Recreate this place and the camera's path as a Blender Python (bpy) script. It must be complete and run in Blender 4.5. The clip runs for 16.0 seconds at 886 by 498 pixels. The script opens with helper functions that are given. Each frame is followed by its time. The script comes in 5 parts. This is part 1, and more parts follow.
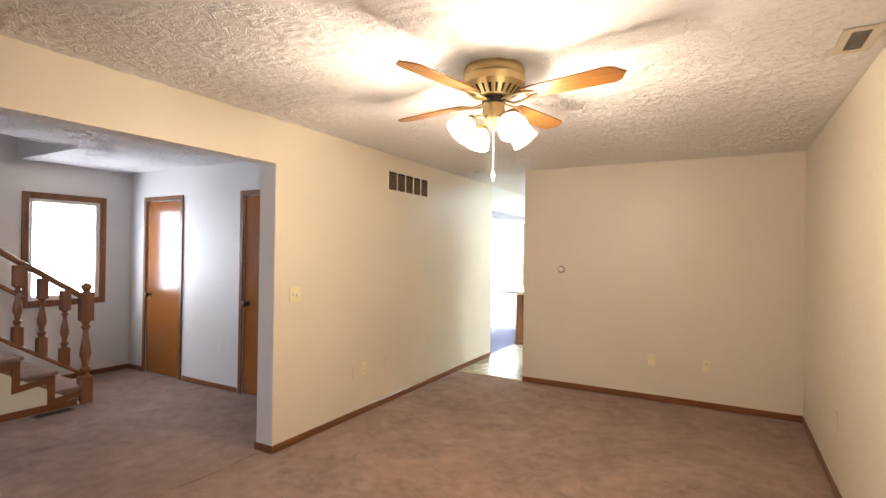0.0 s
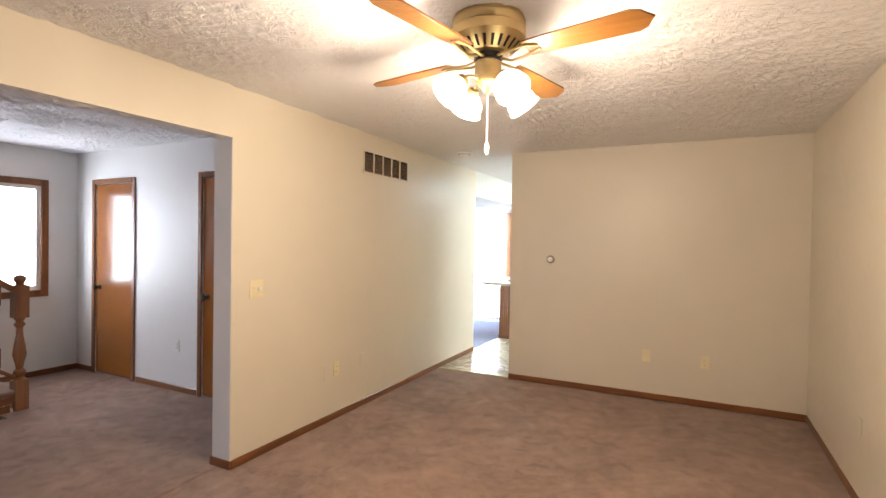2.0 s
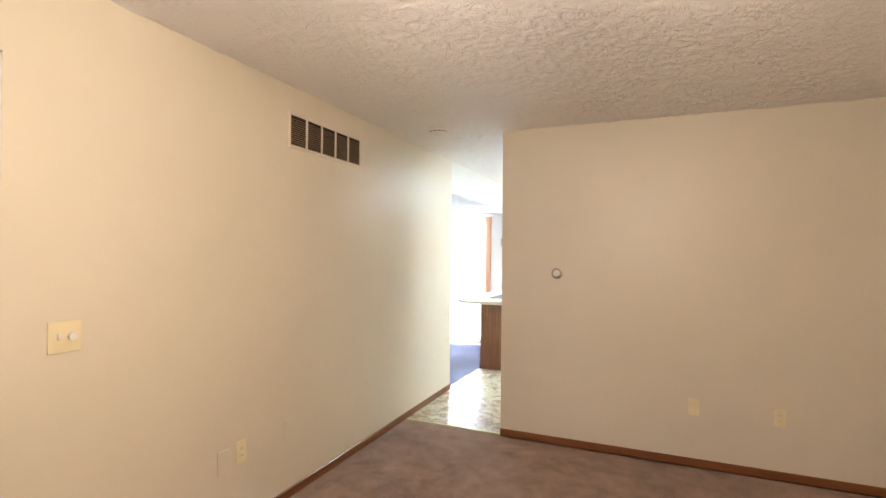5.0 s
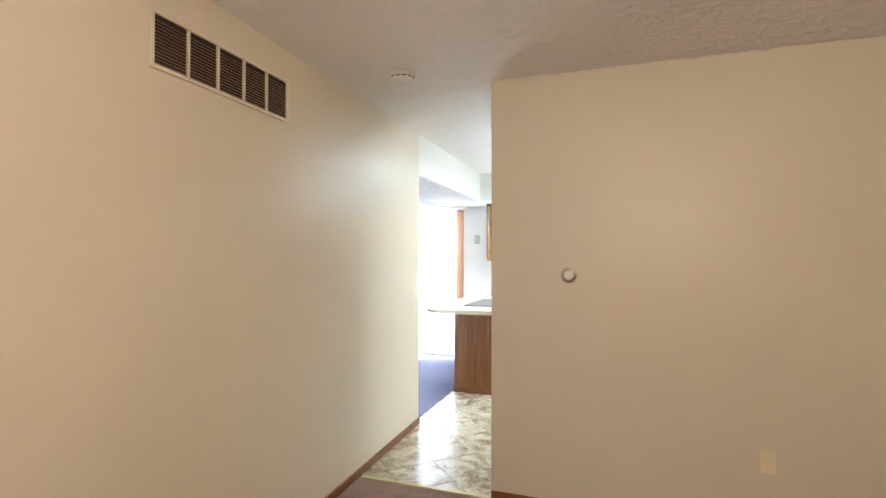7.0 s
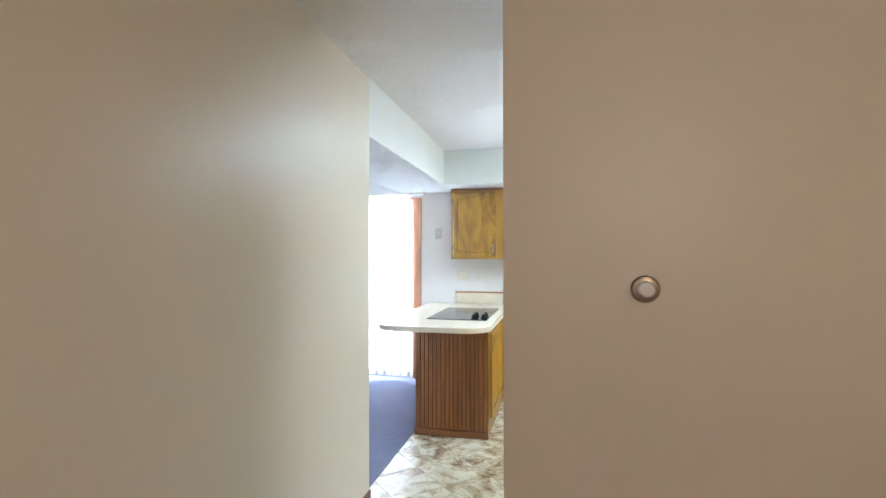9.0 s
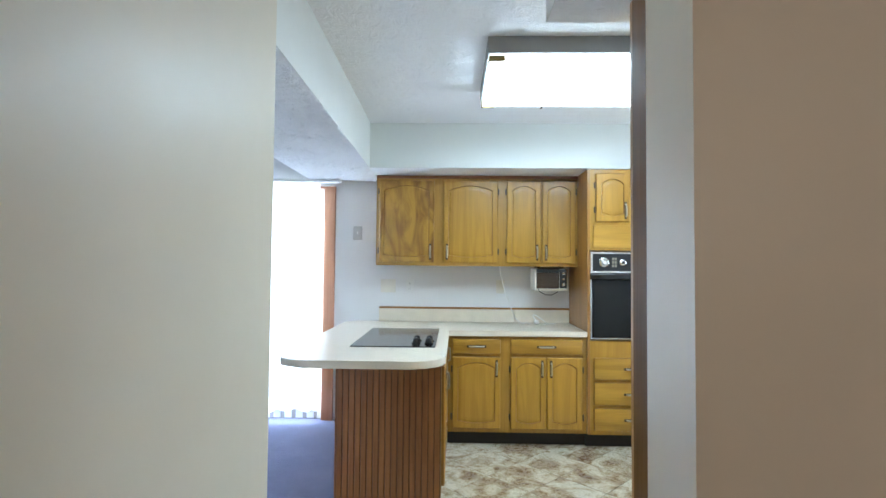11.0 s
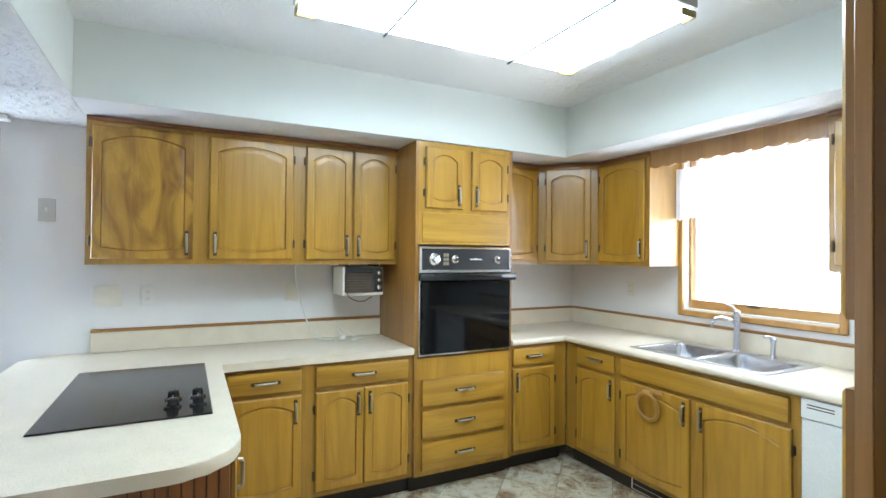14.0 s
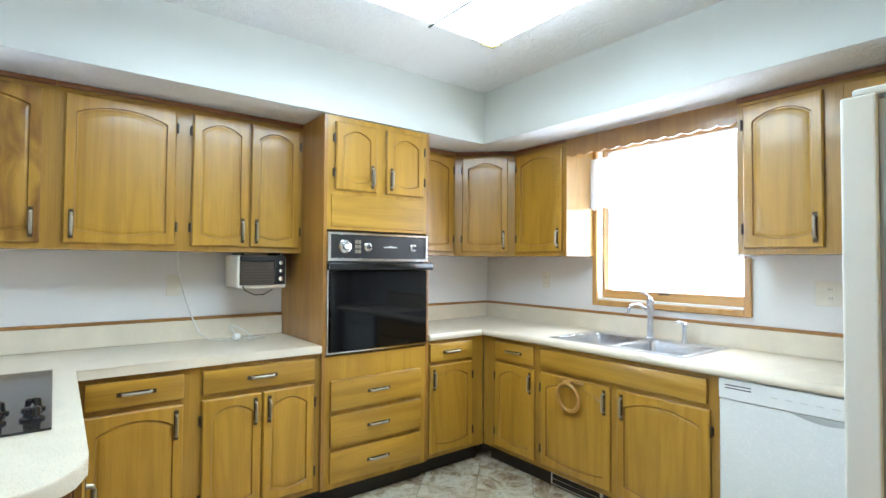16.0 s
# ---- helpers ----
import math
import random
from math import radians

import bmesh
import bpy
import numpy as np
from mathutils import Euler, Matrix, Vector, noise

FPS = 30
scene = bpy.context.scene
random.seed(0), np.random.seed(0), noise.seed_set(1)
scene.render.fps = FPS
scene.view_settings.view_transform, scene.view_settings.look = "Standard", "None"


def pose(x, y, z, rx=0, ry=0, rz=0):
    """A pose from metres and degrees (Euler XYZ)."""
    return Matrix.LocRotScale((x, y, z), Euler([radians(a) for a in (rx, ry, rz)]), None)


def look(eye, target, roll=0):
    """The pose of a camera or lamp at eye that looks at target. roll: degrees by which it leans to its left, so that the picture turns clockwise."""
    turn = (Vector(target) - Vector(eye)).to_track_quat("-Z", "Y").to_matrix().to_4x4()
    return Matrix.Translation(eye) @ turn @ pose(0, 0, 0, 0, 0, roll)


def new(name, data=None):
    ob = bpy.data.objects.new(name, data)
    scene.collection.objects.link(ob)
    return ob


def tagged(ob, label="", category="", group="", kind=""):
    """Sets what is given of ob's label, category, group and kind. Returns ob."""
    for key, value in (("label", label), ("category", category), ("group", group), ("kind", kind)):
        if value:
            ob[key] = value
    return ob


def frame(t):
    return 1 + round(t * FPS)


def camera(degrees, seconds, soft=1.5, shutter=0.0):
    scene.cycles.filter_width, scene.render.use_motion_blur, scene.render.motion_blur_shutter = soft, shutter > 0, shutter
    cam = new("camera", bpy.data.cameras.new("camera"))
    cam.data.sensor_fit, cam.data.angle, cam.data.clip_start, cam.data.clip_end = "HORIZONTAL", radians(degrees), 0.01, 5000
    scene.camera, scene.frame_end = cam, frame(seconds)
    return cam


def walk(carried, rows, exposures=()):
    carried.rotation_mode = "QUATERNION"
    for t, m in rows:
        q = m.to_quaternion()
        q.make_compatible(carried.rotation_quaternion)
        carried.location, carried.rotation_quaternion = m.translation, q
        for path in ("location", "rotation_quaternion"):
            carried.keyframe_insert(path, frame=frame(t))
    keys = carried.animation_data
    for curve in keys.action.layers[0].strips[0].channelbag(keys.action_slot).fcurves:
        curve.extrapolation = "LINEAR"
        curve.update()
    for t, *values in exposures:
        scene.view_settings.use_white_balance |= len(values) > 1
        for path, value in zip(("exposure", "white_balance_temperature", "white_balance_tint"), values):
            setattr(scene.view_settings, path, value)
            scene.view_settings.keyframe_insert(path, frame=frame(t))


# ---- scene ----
cam = camera(83.1, 16.0)
PATH = [
    (0, (0.586, 0.096, 1.486), (-0.4, 1.835, 1.496), 0.8),
    (0.5, (0.538, 0.121, 1.48), (-0.433, 1.869, 1.486), 1.1),
    (1, (0.481, 0.173, 1.473), (-0.469, 1.933, 1.47), 1.1),
    (1.5, (0.426, 0.272, 1.467), (-0.501, 2.045, 1.451), 1.0),
    (2, (0.358, 0.451, 1.473), (-0.553, 2.232, 1.444), 0.9),
    (2.5, (0.28, 0.637, 1.479), (-0.614, 2.425, 1.448), 0.8),
    (3, (0.198, 0.816, 1.466), (-0.697, 2.604, 1.444), 0.9),
    (3.5, (0.068, 1.019, 1.477), (-0.823, 2.809, 1.462), 1.0),
    (4, (-0.047, 1.23, 1.473), (-0.905, 3.036, 1.465), 1.0),
    (4.2, (-0.091, 1.331, 1.47), (-0.939, 3.143, 1.468), 0.9),
    (6.5, (-0.646, 2.503, 1.432), (-1.339, 4.379, 1.456), 0.2),
    (7, (-0.757, 2.767, 1.416), (-1.419, 4.654, 1.441), 0.1),
    (7.5, (-0.912, 3.043, 1.417), (-1.537, 4.943, 1.435), 0.4),
    (8, (-1.043, 3.322, 1.405), (-1.604, 5.242, 1.422), 0.7),
    (8.5, (-1.163, 3.635, 1.433), (-1.667, 5.57, 1.438), 0.1),
    (10.8, (-1.689, 4.937, 1.335), (-1.796, 6.933, 1.405), 0.7),
    (11, (-1.736, 5.02, 1.35), (-1.78, 7.019, 1.417), 0.5),
    (11.5, (-1.799, 5.197, 1.36), (-1.675, 7.192, 1.427), 0.1),
    (12, (-1.818, 5.374, 1.362), (-1.531, 7.353, 1.426), -0.3),
    (12.5, (-1.85, 5.578, 1.387), (-1.404, 7.527, 1.436), -0.7),
    (13, (-1.865, 5.755, 1.379), (-1.272, 7.665, 1.424), -0.5),
    (13.5, (-1.92, 5.95, 1.414), (-1.168, 7.803, 1.434), 0.1),
    (14, (-1.928, 6.112, 1.415), (-1.016, 7.892, 1.437), 0.5),
    (14.5, (-1.89, 6.216, 1.389), (-0.847, 7.923, 1.418), 0.5),
    (15, (-1.859, 6.276, 1.355), (-0.726, 7.925, 1.396), 0.5),
    (15.5, (-1.855, 6.322, 1.317), (-0.655, 7.921, 1.373), 0.4),
    (16, (-1.847, 6.343, 1.304), (-0.62, 7.921, 1.357), 0.4),
]
EXPOSURES = [(0.0, -0.20, 6150, 10), (4.0, -0.18, 6050, 10), (6.5, -0.27, 5950, 10), (8.5, -0.70, 5780, 10), (10.8, -1.16, 5350, 8), (12.0, -1.30, 5400, 8), (13.5, -1.22, 5650, 8),
             (14.5, -1.12, 5600, 8), (16.0, -1.07, 5600, 8)]
walk(cam, [(t, look(eye, target, roll)) for t, eye, target, roll in PATH], EXPOSURES)

# ---- world and light ----
world = bpy.data.worlds.new("world")
scene.world = world
world.use_nodes = True
wn = world.node_tree.nodes
sky = wn.new("ShaderNodeTexSky")
sky.sky_type, sky.sun_disc, sky.sun_elevation, sky.sun_rotation = "NISHITA", False, radians(40), radians(120)
wn["Background"].inputs["Strength"].default_value = 0.12
world.node_tree.links.new(sky.outputs[0], wn["Background"].inputs["Color"])


def lamp(name, kind, energy, colour, m, size=0.1, size_y=None):
    data = bpy.data.lights.new(name, kind)
    data.energy, data.color = energy, colour
    if kind == "AREA":
        data.shape, data.size, data.size_y = "RECTANGLE", size, size_y or size
    elif kind == "POINT":
        data.shadow_soft_size = size
    elif kind == "SUN":
        data.angle = radians(size)
    ob = new(name, data)
    ob.matrix_world = m
    return ob


FAN_X, FAN_Y, LAMP_TURN = -0.47, 2.47, -37
lamp("sun", "SUN", 2.5, (1.0, 0.95, 0.88), look((0, 0, 0), (-0.6, -0.35, -0.8)), 0.5)
WINDOW_GLOW, BULB, TUBE = 4.0, 32.0, 30.0
for k in range(4):
    a = radians(LAMP_TURN + 90 * k)
    lamp("fan_bulb_light", "POINT", BULB, (1.0, 0.775, 0.56),
         pose(FAN_X + 0.205 * math.cos(a), FAN_Y + 0.205 * math.sin(a), 1.995), 0.035)
# daylight that enters by the openings
lamp("foyer_window_light", "AREA", 20, (0.92, 0.93, 1.0), look((-5.86, 2.86, 1.45), (0, 2.86, 1.3)), 0.66, 1.05)
lamp("front_window_light", "AREA", 50, (0.82, 0.84, 1.0), look((-3.6, -2.66, 1.5), (-3.6, 3, 0.3)), 1.3, 1.1)
lamp("sliding_door_light", "AREA", 560, (0.86, 0.95, 1.0), look((-3.8, 9.46, 1.05), (-3.8, 0, 0.9)), 1.75, 1.9)
lamp("kitchen_window_light", "AREA", 42, (0.95, 0.98, 1.0), look((1.07, 7.88, 1.55), (-3, 7.88, 1.3)), 0.8, 0.85)


# ---- materials ----
def material(name):
    m = bpy.data.materials.new(name)
    m.use_nodes = True
    return m, m.node_tree.nodes, m.node_tree.links, m.node_tree.nodes["Principled BSDF"]


def coords(n, l, scale=(1, 1, 1), vary=True):
    tc, mp = n.new("ShaderNodeTexCoord"), n.new("ShaderNodeMapping")
    mp.inputs["Scale"].default_value = scale
    l.new(tc.outputs["Object"], mp.inputs["Vector"])
    if vary:
        info, mul = n.new("ShaderNodeObjectInfo"), n.new("ShaderNodeMath")
        mul.operation = "MULTIPLY"
        mul.inputs[1].default_value = 37.0
        l.new(info.outputs["Random"], mul.inputs[0])
        l.new(mul.outputs[0], mp.inputs["Location"])
    return mp


def noise_tex(n, l, vec, scale, detail=4, rough=0.55, distort=0.0):
    t = n.new("ShaderNodeTexNoise")
    t.inputs["Scale"].default_value, t.inputs["Detail"].default_value = scale, detail
    t.inputs["Roughness"].default_value, t.inputs["Distortion"].default_value = rough, distort
    l.new(vec.outputs[0], t.inputs["Vector"])
    return t


def ramp(n, l, fac, stops):
    r = n.new("ShaderNodeValToRGB")
    el = r.color_ramp.elements
    while len(el) < len(stops):
        el.new(0.5)
    for e, (p, c) in zip(el, stops):
        e.position, e.color = p, (*c, 1) if len(c) == 3 else c
    l.new(fac, r.inputs[0])
    return r


def mix(n, l, kind, fac, a, b):
    m = n.new("ShaderNodeMix")
    m.data_type, m.blend_type = "RGBA", kind
    m.inputs[0].default_value = fac
    l.new(a, m.inputs[6])
    l.new(b, m.inputs[7])
    return m.outputs[2]


def bump(n, l, b, height, strength, distance):
    bp = n.new("ShaderNodeBump")
    bp.inputs["Strength"].default_value, bp.inputs["Distance"].default_value = strength, distance
    l.new(height, bp.inputs["Height"])
    l.new(bp.outputs[0], b.inputs["Normal"])


def grey(v):
    return (v, v, v)


def shade(c, k):
    return tuple(x * k for x in c)


def plain(name, colour, rough=0.5, metal=0.0, spread=0.08, scale=6.0, bump_k=0.0, bump_scale=120.0, coat=0.0):
    m, n, l, b = material(name)
    v = coords(n, l)
    big = noise_tex(n, l, v, scale, 3)
    fine = noise_tex(n, l, v, bump_scale, 3)
    c = ramp(n, l, big.outputs[0], [(0.3, shade(colour, 1 - spread)), (0.7, shade(colour, 1 + spread))])
    l.new(c.outputs[0], b.inputs["Base Color"])
    r = ramp(n, l, fine.outputs[0], [(0.3, grey(max(rough - 0.06, 0.02))), (0.7, grey(min(rough + 0.06, 1)))])
    l.new(r.outputs[0], b.inputs["Roughness"])
    b.inputs["Metallic"].default_value = metal
    b.inputs["Coat Weight"].default_value = coat
    b.inputs["Coat Roughness"].default_value = 0.12
    if bump_k:
        bump(n, l, b, fine.outputs[0], bump_k, 0.004)
    return m


def wood(name, dark, light, axis="z", rough=0.32, coat=0.4, coat_rough=0.12, grain=1.0, pore=0.28, figure=1.1, stretch=10.0):
    m, n, l, b = material(name)
    long, wide = 9.0 / stretch * grain, 9.0 * grain
    sc = {"z": (wide, wide, long), "x": (long, wide, wide), "y": (wide, long, wide)}[axis]
    v = coords(n, l, sc)
    broad = noise_tex(n, l, v, figure, 4, 0.5, 1.3)
    mid = shade([(p + q) / 2 for p, q in zip(dark, light)], 1.0)
    c1 = ramp(n, l, broad.outputs[0], [(0.28, dark), (0.46, mid), (0.60, light), (0.78, shade(light, 0.86))])
    sc2 = {"z": (150, 150, 3.5), "x": (3.5, 150, 150), "y": (150, 3.5, 150)}[axis]
    v2 = coords(n, l, sc2)
    pores = noise_tex(n, l, v2, 1.0, 3, 0.6)
    c2 = ramp(n, l, pores.outputs[0], [(0.36, grey(0.62)), (0.52, grey(1.0))])
    l.new(mix(n, l, "MULTIPLY", pore, c1.outputs[0], c2.outputs[0]), b.inputs["Base Color"])
    b.inputs["Coat Weight"].default_value, b.inputs["Coat Roughness"].default_value = coat, coat_rough
    rr = ramp(n, l, pores.outputs[0], [(0.3, grey(rough + 0.12)), (0.6, grey(rough))])
    l.new(rr.outputs[0], b.inputs["Roughness"])
    bump(n, l, b, pores.outputs[0], 0.4 * pore, 0.002)
    return m


def wall_paint(name, colour, rough=0.42):
    m, n, l, b = material(name)
    v = coords(n, l, vary=False)
    big = noise_tex(n, l, v, 1.3, 4)
    fine = noise_tex(n, l, v, 220, 2)
    mid = noise_tex(n, l, v, 14, 4)
    c = ramp(n, l, big.outputs[0], [(0.3, shade(colour, 0.965)), (0.7, shade(colour, 1.02))])
    l.new(c.outputs[0], b.inputs["Base Color"])
    r = ramp(n, l, mid.outputs[0], [(0.3, grey(rough - 0.05)), (0.7, grey(rough + 0.06))])
    l.new(r.outputs[0], b.inputs["Roughness"])
    bump(n, l, b, fine.outputs[0], 0.10, 0.002)
    return m


def stomped_ceiling(name, colour, relief=0.015):
    m, n, l, b = material(name)
    v = coords(n, l, vary=False)
    dabs = noise_tex(n, l, v, 9.5, 5, 0.6, 2.6)
    ridge = ramp(n, l, dabs.outputs[0], [(0.36, grey(0)), (0.50, grey(1)), (0.58, grey(0.5)), (0.72, grey(0.85))])
    grit = noise_tex(n, l, v, 60, 4, 0.6, 0.8)
    h = mix(n, l, "ADD", 0.35, ridge.outputs[0], grit.outputs[0])
    big = noise_tex(n, l, v, 0.9, 3)
    c = ramp(n, l, big.outputs[0], [(0.3, shade(colour, 0.95)), (0.7, colour)])
    l.new(c.outputs[0], b.inputs["Base Color"])
    b.inputs["Roughness"].default_value = 0.75
    bump(n, l, b, h, 0.6, relief)
    return m


def carpet(name, dark, light):
    m, n, l, b = material(name)
    v = coords(n, l, vary=False)
    pile = noise_tex(n, l, v, 260, 2, 0.7)
    tufts = noise_tex(n, l, v, 55, 4, 0.65)
    nap = noise_tex(n, l, v, 2.1, 5, 0.6, 0.7)
    patch = noise_tex(n, l, v, 9.0, 5, 0.7, 0.5)
    both = mix(n, l, "MIX", 0.55, nap.outputs[0], patch.outputs[0])
    c1 = ramp(n, l, both, [(0.36, dark), (0.62, light)])
    c2 = ramp(n, l, tufts.outputs[0], [(0.3, grey(0.72)), (0.65, grey(1.0))])
    c3 = ramp(n, l, pile.outputs[0], [(0.3, grey(0.7)), (0.7, grey(1.0))])
    l.new(mix(n, l, "MULTIPLY", 0.8, mix(n, l, "MULTIPLY", 0.6, c1.outputs[0], c2.outputs[0]), c3.outputs[0]), b.inputs["Base Color"])
    b.inputs["Roughness"].default_value = 0.95
    b.inputs["Sheen Weight"].default_value = 0.25
    h = mix(n, l, "ADD", 0.5, pile.outputs[0], tufts.outputs[0])
    bump(n, l, b, h, 0.8, 0.012)
    return m


def slate_vinyl(name):
    m, n, l, b = material(name)
    v = coords(n, l)
    cloud = noise_tex(n, l, v, 4.2, 6, 0.6, 1.5)
    vein = noise_tex(n, l, v, 13, 6, 0.7, 2.6)
    c1 = ramp(n, l, cloud.outputs[0], [(0.34, (0.19, 0.12, 0.065)), (0.45, (0.36, 0.28, 0.17)), (0.53, (0.52, 0.47, 0.34)),
                                       (0.64, (0.64, 0.61, 0.50)), (0.76, (0.36, 0.34, 0.24))])
    c2 = ramp(n, l, vein.outputs[0], [(0.38, grey(0.62)), (0.52, grey(1.0))])
    l.new(mix(n, l, "MULTIPLY", 0.38, c1.outputs[0], c2.outputs[0]), b.inputs["Base Color"])
    r = ramp(n, l, vein.outputs[0], [(0.3, grey(0.34)), (0.7, grey(0.22))])
    l.new(r.outputs[0], b.inputs["Roughness"])
    bump(n, l, b, cloud.outputs[0], 0.15, 0.004)
    return m


def glowing(name, colour, strength):
    m, n, l, b = material(name)
    b.inputs["Base Color"].default_value = (*colour, 1)
    b.inputs["Emission Color"].default_value = (*colour, 1)
    b.inputs["Emission Strength"].default_value = strength
    return m


def sheer(name, colour, through_k=0.6):
    m, n, l, b = material(name)
    out = n["Material Output"]
    v = coords(n, l, (90, 90, 90))
    weave = noise_tex(n, l, v, 2.0, 3)
    c = ramp(n, l, weave.outputs[0], [(0.3, shade(colour, 0.9)), (0.7, colour)])
    d, t, mx = n.new("ShaderNodeBsdfDiffuse"), n.new("ShaderNodeBsdfTranslucent"), n.new("ShaderNodeMixShader")
    l.new(c.outputs[0], d.inputs["Color"])
    l.new(c.outputs[0], t.inputs["Color"])
    mx.inputs[0].default_value = through_k
    l.new(d.outputs[0], mx.inputs[1])
    l.new(t.outputs[0], mx.inputs[2])
    l.new(mx.outputs[0], out.inputs["Surface"])
    return m


def glass(name):
    m, n, l, b = material(name)
    b.inputs["Base Color"].default_value = (1, 1, 1, 1)
    b.inputs["Roughness"].default_value = 0.02
    b.inputs["Transmission Weight"].default_value = 1.0
    b.inputs["IOR"].default_value = 1.05
    return m


M_CREAM = wall_paint("cream_wall_paint", (0.70, 0.643, 0.522), 0.40)
M_WHITE_WALL = wall_paint("white_wall_paint", (0.74, 0.74, 0.72), 0.46)
M_KWALL = wall_paint("kitchen_wall_paint", (0.74, 0.762, 0.725), 0.5)
M_KLOW = wall_paint("kitchen_back_paint", (0.77, 0.755, 0.735), 0.5)
M_CEIL = stomped_ceiling("stomped_ceiling_plaster", (0.90, 0.89, 0.885), 0.008)
M_CEIL_K = stomped_ceiling("kitchen_ceiling_plaster", (0.91, 0.91, 0.91), 0.006)
M_CEIL_H = stomped_ceiling("hall_ceiling_plaster", (0.86, 0.86, 0.87), 0.010)
M_CARPET = carpet("mauve_carpet", (0.20, 0.105, 0.068), (0.46, 0.28, 0.192))
M_BLUE = carpet("blue_carpet", (0.10, 0.11, 0.22), (0.15, 0.16, 0.30))
M_TILE = slate_vinyl("slate_look_vinyl")
M_JOINT = plain("vinyl_joint", (0.22, 0.19, 0.14), 0.5)
M_OAK = wood("golden_oak", (0.335, 0.170, 0.014), (0.445, 0.243, 0.023), pore=0.22)
M_OAK_BLOTCH = wood("blotchy_oak_plywood", (0.17, 0.066, 0.008), (0.43, 0.235, 0.027), "z", 0.3, 0.4, 0.12, 0.5, 0.15, 1.9, 3.0)
# oak darkened to paint in shadow lines round the fronts and dirt in grooves
M_OAK_EDGE = wood("shaded_oak_edge", (0.22, 0.098, 0.012), (0.29, 0.138, 0.018))
M_OAK_H = wood("golden_oak_drawer", (0.31, 0.160, 0.014), (0.45, 0.250, 0.025), "x", pore=0.3)
M_OAK_FRAME = wood("oak_face_frame", (0.29, 0.150, 0.018), (0.38, 0.205, 0.026))
M_OAK_SIDE = wood("oak_side_panel", (0.25, 0.115, 0.020), (0.34, 0.165, 0.030), "z", 0.28, 0.4)
M_OAK_STRIP_X = wood("oak_strip_x", (0.26, 0.115, 0.022), (0.34, 0.16, 0.032), "x")
M_OAK_STRIP_Y = wood("oak_strip_y", (0.26, 0.115, 0.022), (0.34, 0.16, 0.032), "y")
M_TRIM = wood("red_brown_trim", (0.145, 0.050, 0.014), (0.225, 0.083, 0.024), "z", 0.35, 0.3)
M_TRIM_X = wood("red_brown_trim_x", (0.145, 0.050, 0.014), (0.225, 0.083, 0.024), "x", 0.35, 0.3)
M_TRIM_Y = wood("red_brown_trim_y", (0.145, 0.050, 0.014), (0.225, 0.083, 0.024), "y", 0.35, 0.3)
M_DOOR = plain("stained_birch_door", (0.29, 0.100, 0.016), 0.22, 0, 0.07, 3.0, 0.02, 90, 0.6)
M_BROWN_DOOR = wood("walnut_brown_door", (0.088, 0.037, 0.006), (0.128, 0.055, 0.009), "z", 0.5, 0.32, 0.13, 0.6, 0.12)
M_BROWN_DOOR.node_tree.nodes["Principled BSDF"].inputs["Specular IOR Level"].default_value = 0.08
M_BEAD = wood("beadboard_oak", (0.19, 0.068, 0.017), (0.30, 0.115, 0.03), "z", 0.35, 0.25)
M_BEAD_DARK = wood("beadboard_groove", (0.07, 0.025, 0.009), (0.10, 0.035, 0.012), "z", 0.5, 0.0)
M_PINE = wood("window_pine", (0.40, 0.20, 0.05), (0.52, 0.29, 0.085))
M_PINE_Y = wood("window_pine_y", (0.40, 0.20, 0.05), (0.52, 0.29, 0.085), "y")
M_RING = wood("honey_oak_ring", (0.34, 0.17, 0.035), (0.44, 0.24, 0.055))
M_SLIDER = wood("rosy_door_casing", (0.34, 0.15, 0.075), (0.44, 0.215, 0.115))
M_LAMINATE = plain("cream_laminate", (0.72, 0.64, 0.505), 0.30, 0, 0.05, 9, 0.03, 300)
M_BLACK_GLASS = plain("black_oven_glass", (0.004, 0.004, 0.0045), 0.03, 0, 0.02, 4)
M_BLACK_GLASS.node_tree.nodes["Principled BSDF"].inputs["Specular IOR Level"].default_value = 0.35
M_KNOB = plain("glossy_black_knob", (0.008, 0.008, 0.009), 0.12)
M_COOKTOP = plain("ceramic_cooktop", (0.018, 0.015, 0.013), 0.13, 0, 0.15, 30)
M_TOAST = plain("brown_oven_glass", (0.055, 0.036, 0.026), 0.15, 0, 0.1, 8)
M_BLACK = plain("black_plastic", (0.014, 0.014, 0.015), 0.35)
M_CHROME = plain("chrome", (0.75, 0.75, 0.76), 0.18, 1.0, 0.03)
M_STEEL = plain("brushed_steel", (0.62, 0.63, 0.66), 0.26, 1.0, 0.05, 3, 0.05, 400)
M_PEWTER = plain("antique_brass_pull", (0.42, 0.38, 0.30), 0.36, 1.0, 0.03, 8)
M_BRASS = plain("antique_brass", (0.58, 0.44, 0.21), 0.38, 1.0, 0.02, 5)
M_HINGE = plain("dark_bronze_hinge", (0.10, 0.075, 0.05), 0.4, 0.9, 0.1, 30)
M_ALMOND = plain("almond_plate", (0.79, 0.71, 0.47), 0.4)
M_CREAM_PLATE = plain("cream_plate", (0.76, 0.72, 0.62), 0.4)
M_WHITE = plain("white_enamel", (0.80, 0.81, 0.80), 0.25, 0, 0.02, 4)
M_BISQUE = plain("bisque_fridge_enamel", (0.76, 0.75, 0.68), 0.33, 0, 0.02, 4, 0.08, 260)
M_GASKET = plain("grey_gasket", (0.30, 0.30, 0.27), 0.6)
M_PLASTIC = plain("white_plastic", (0.78, 0.77, 0.73), 0.4, 0, 0.03)
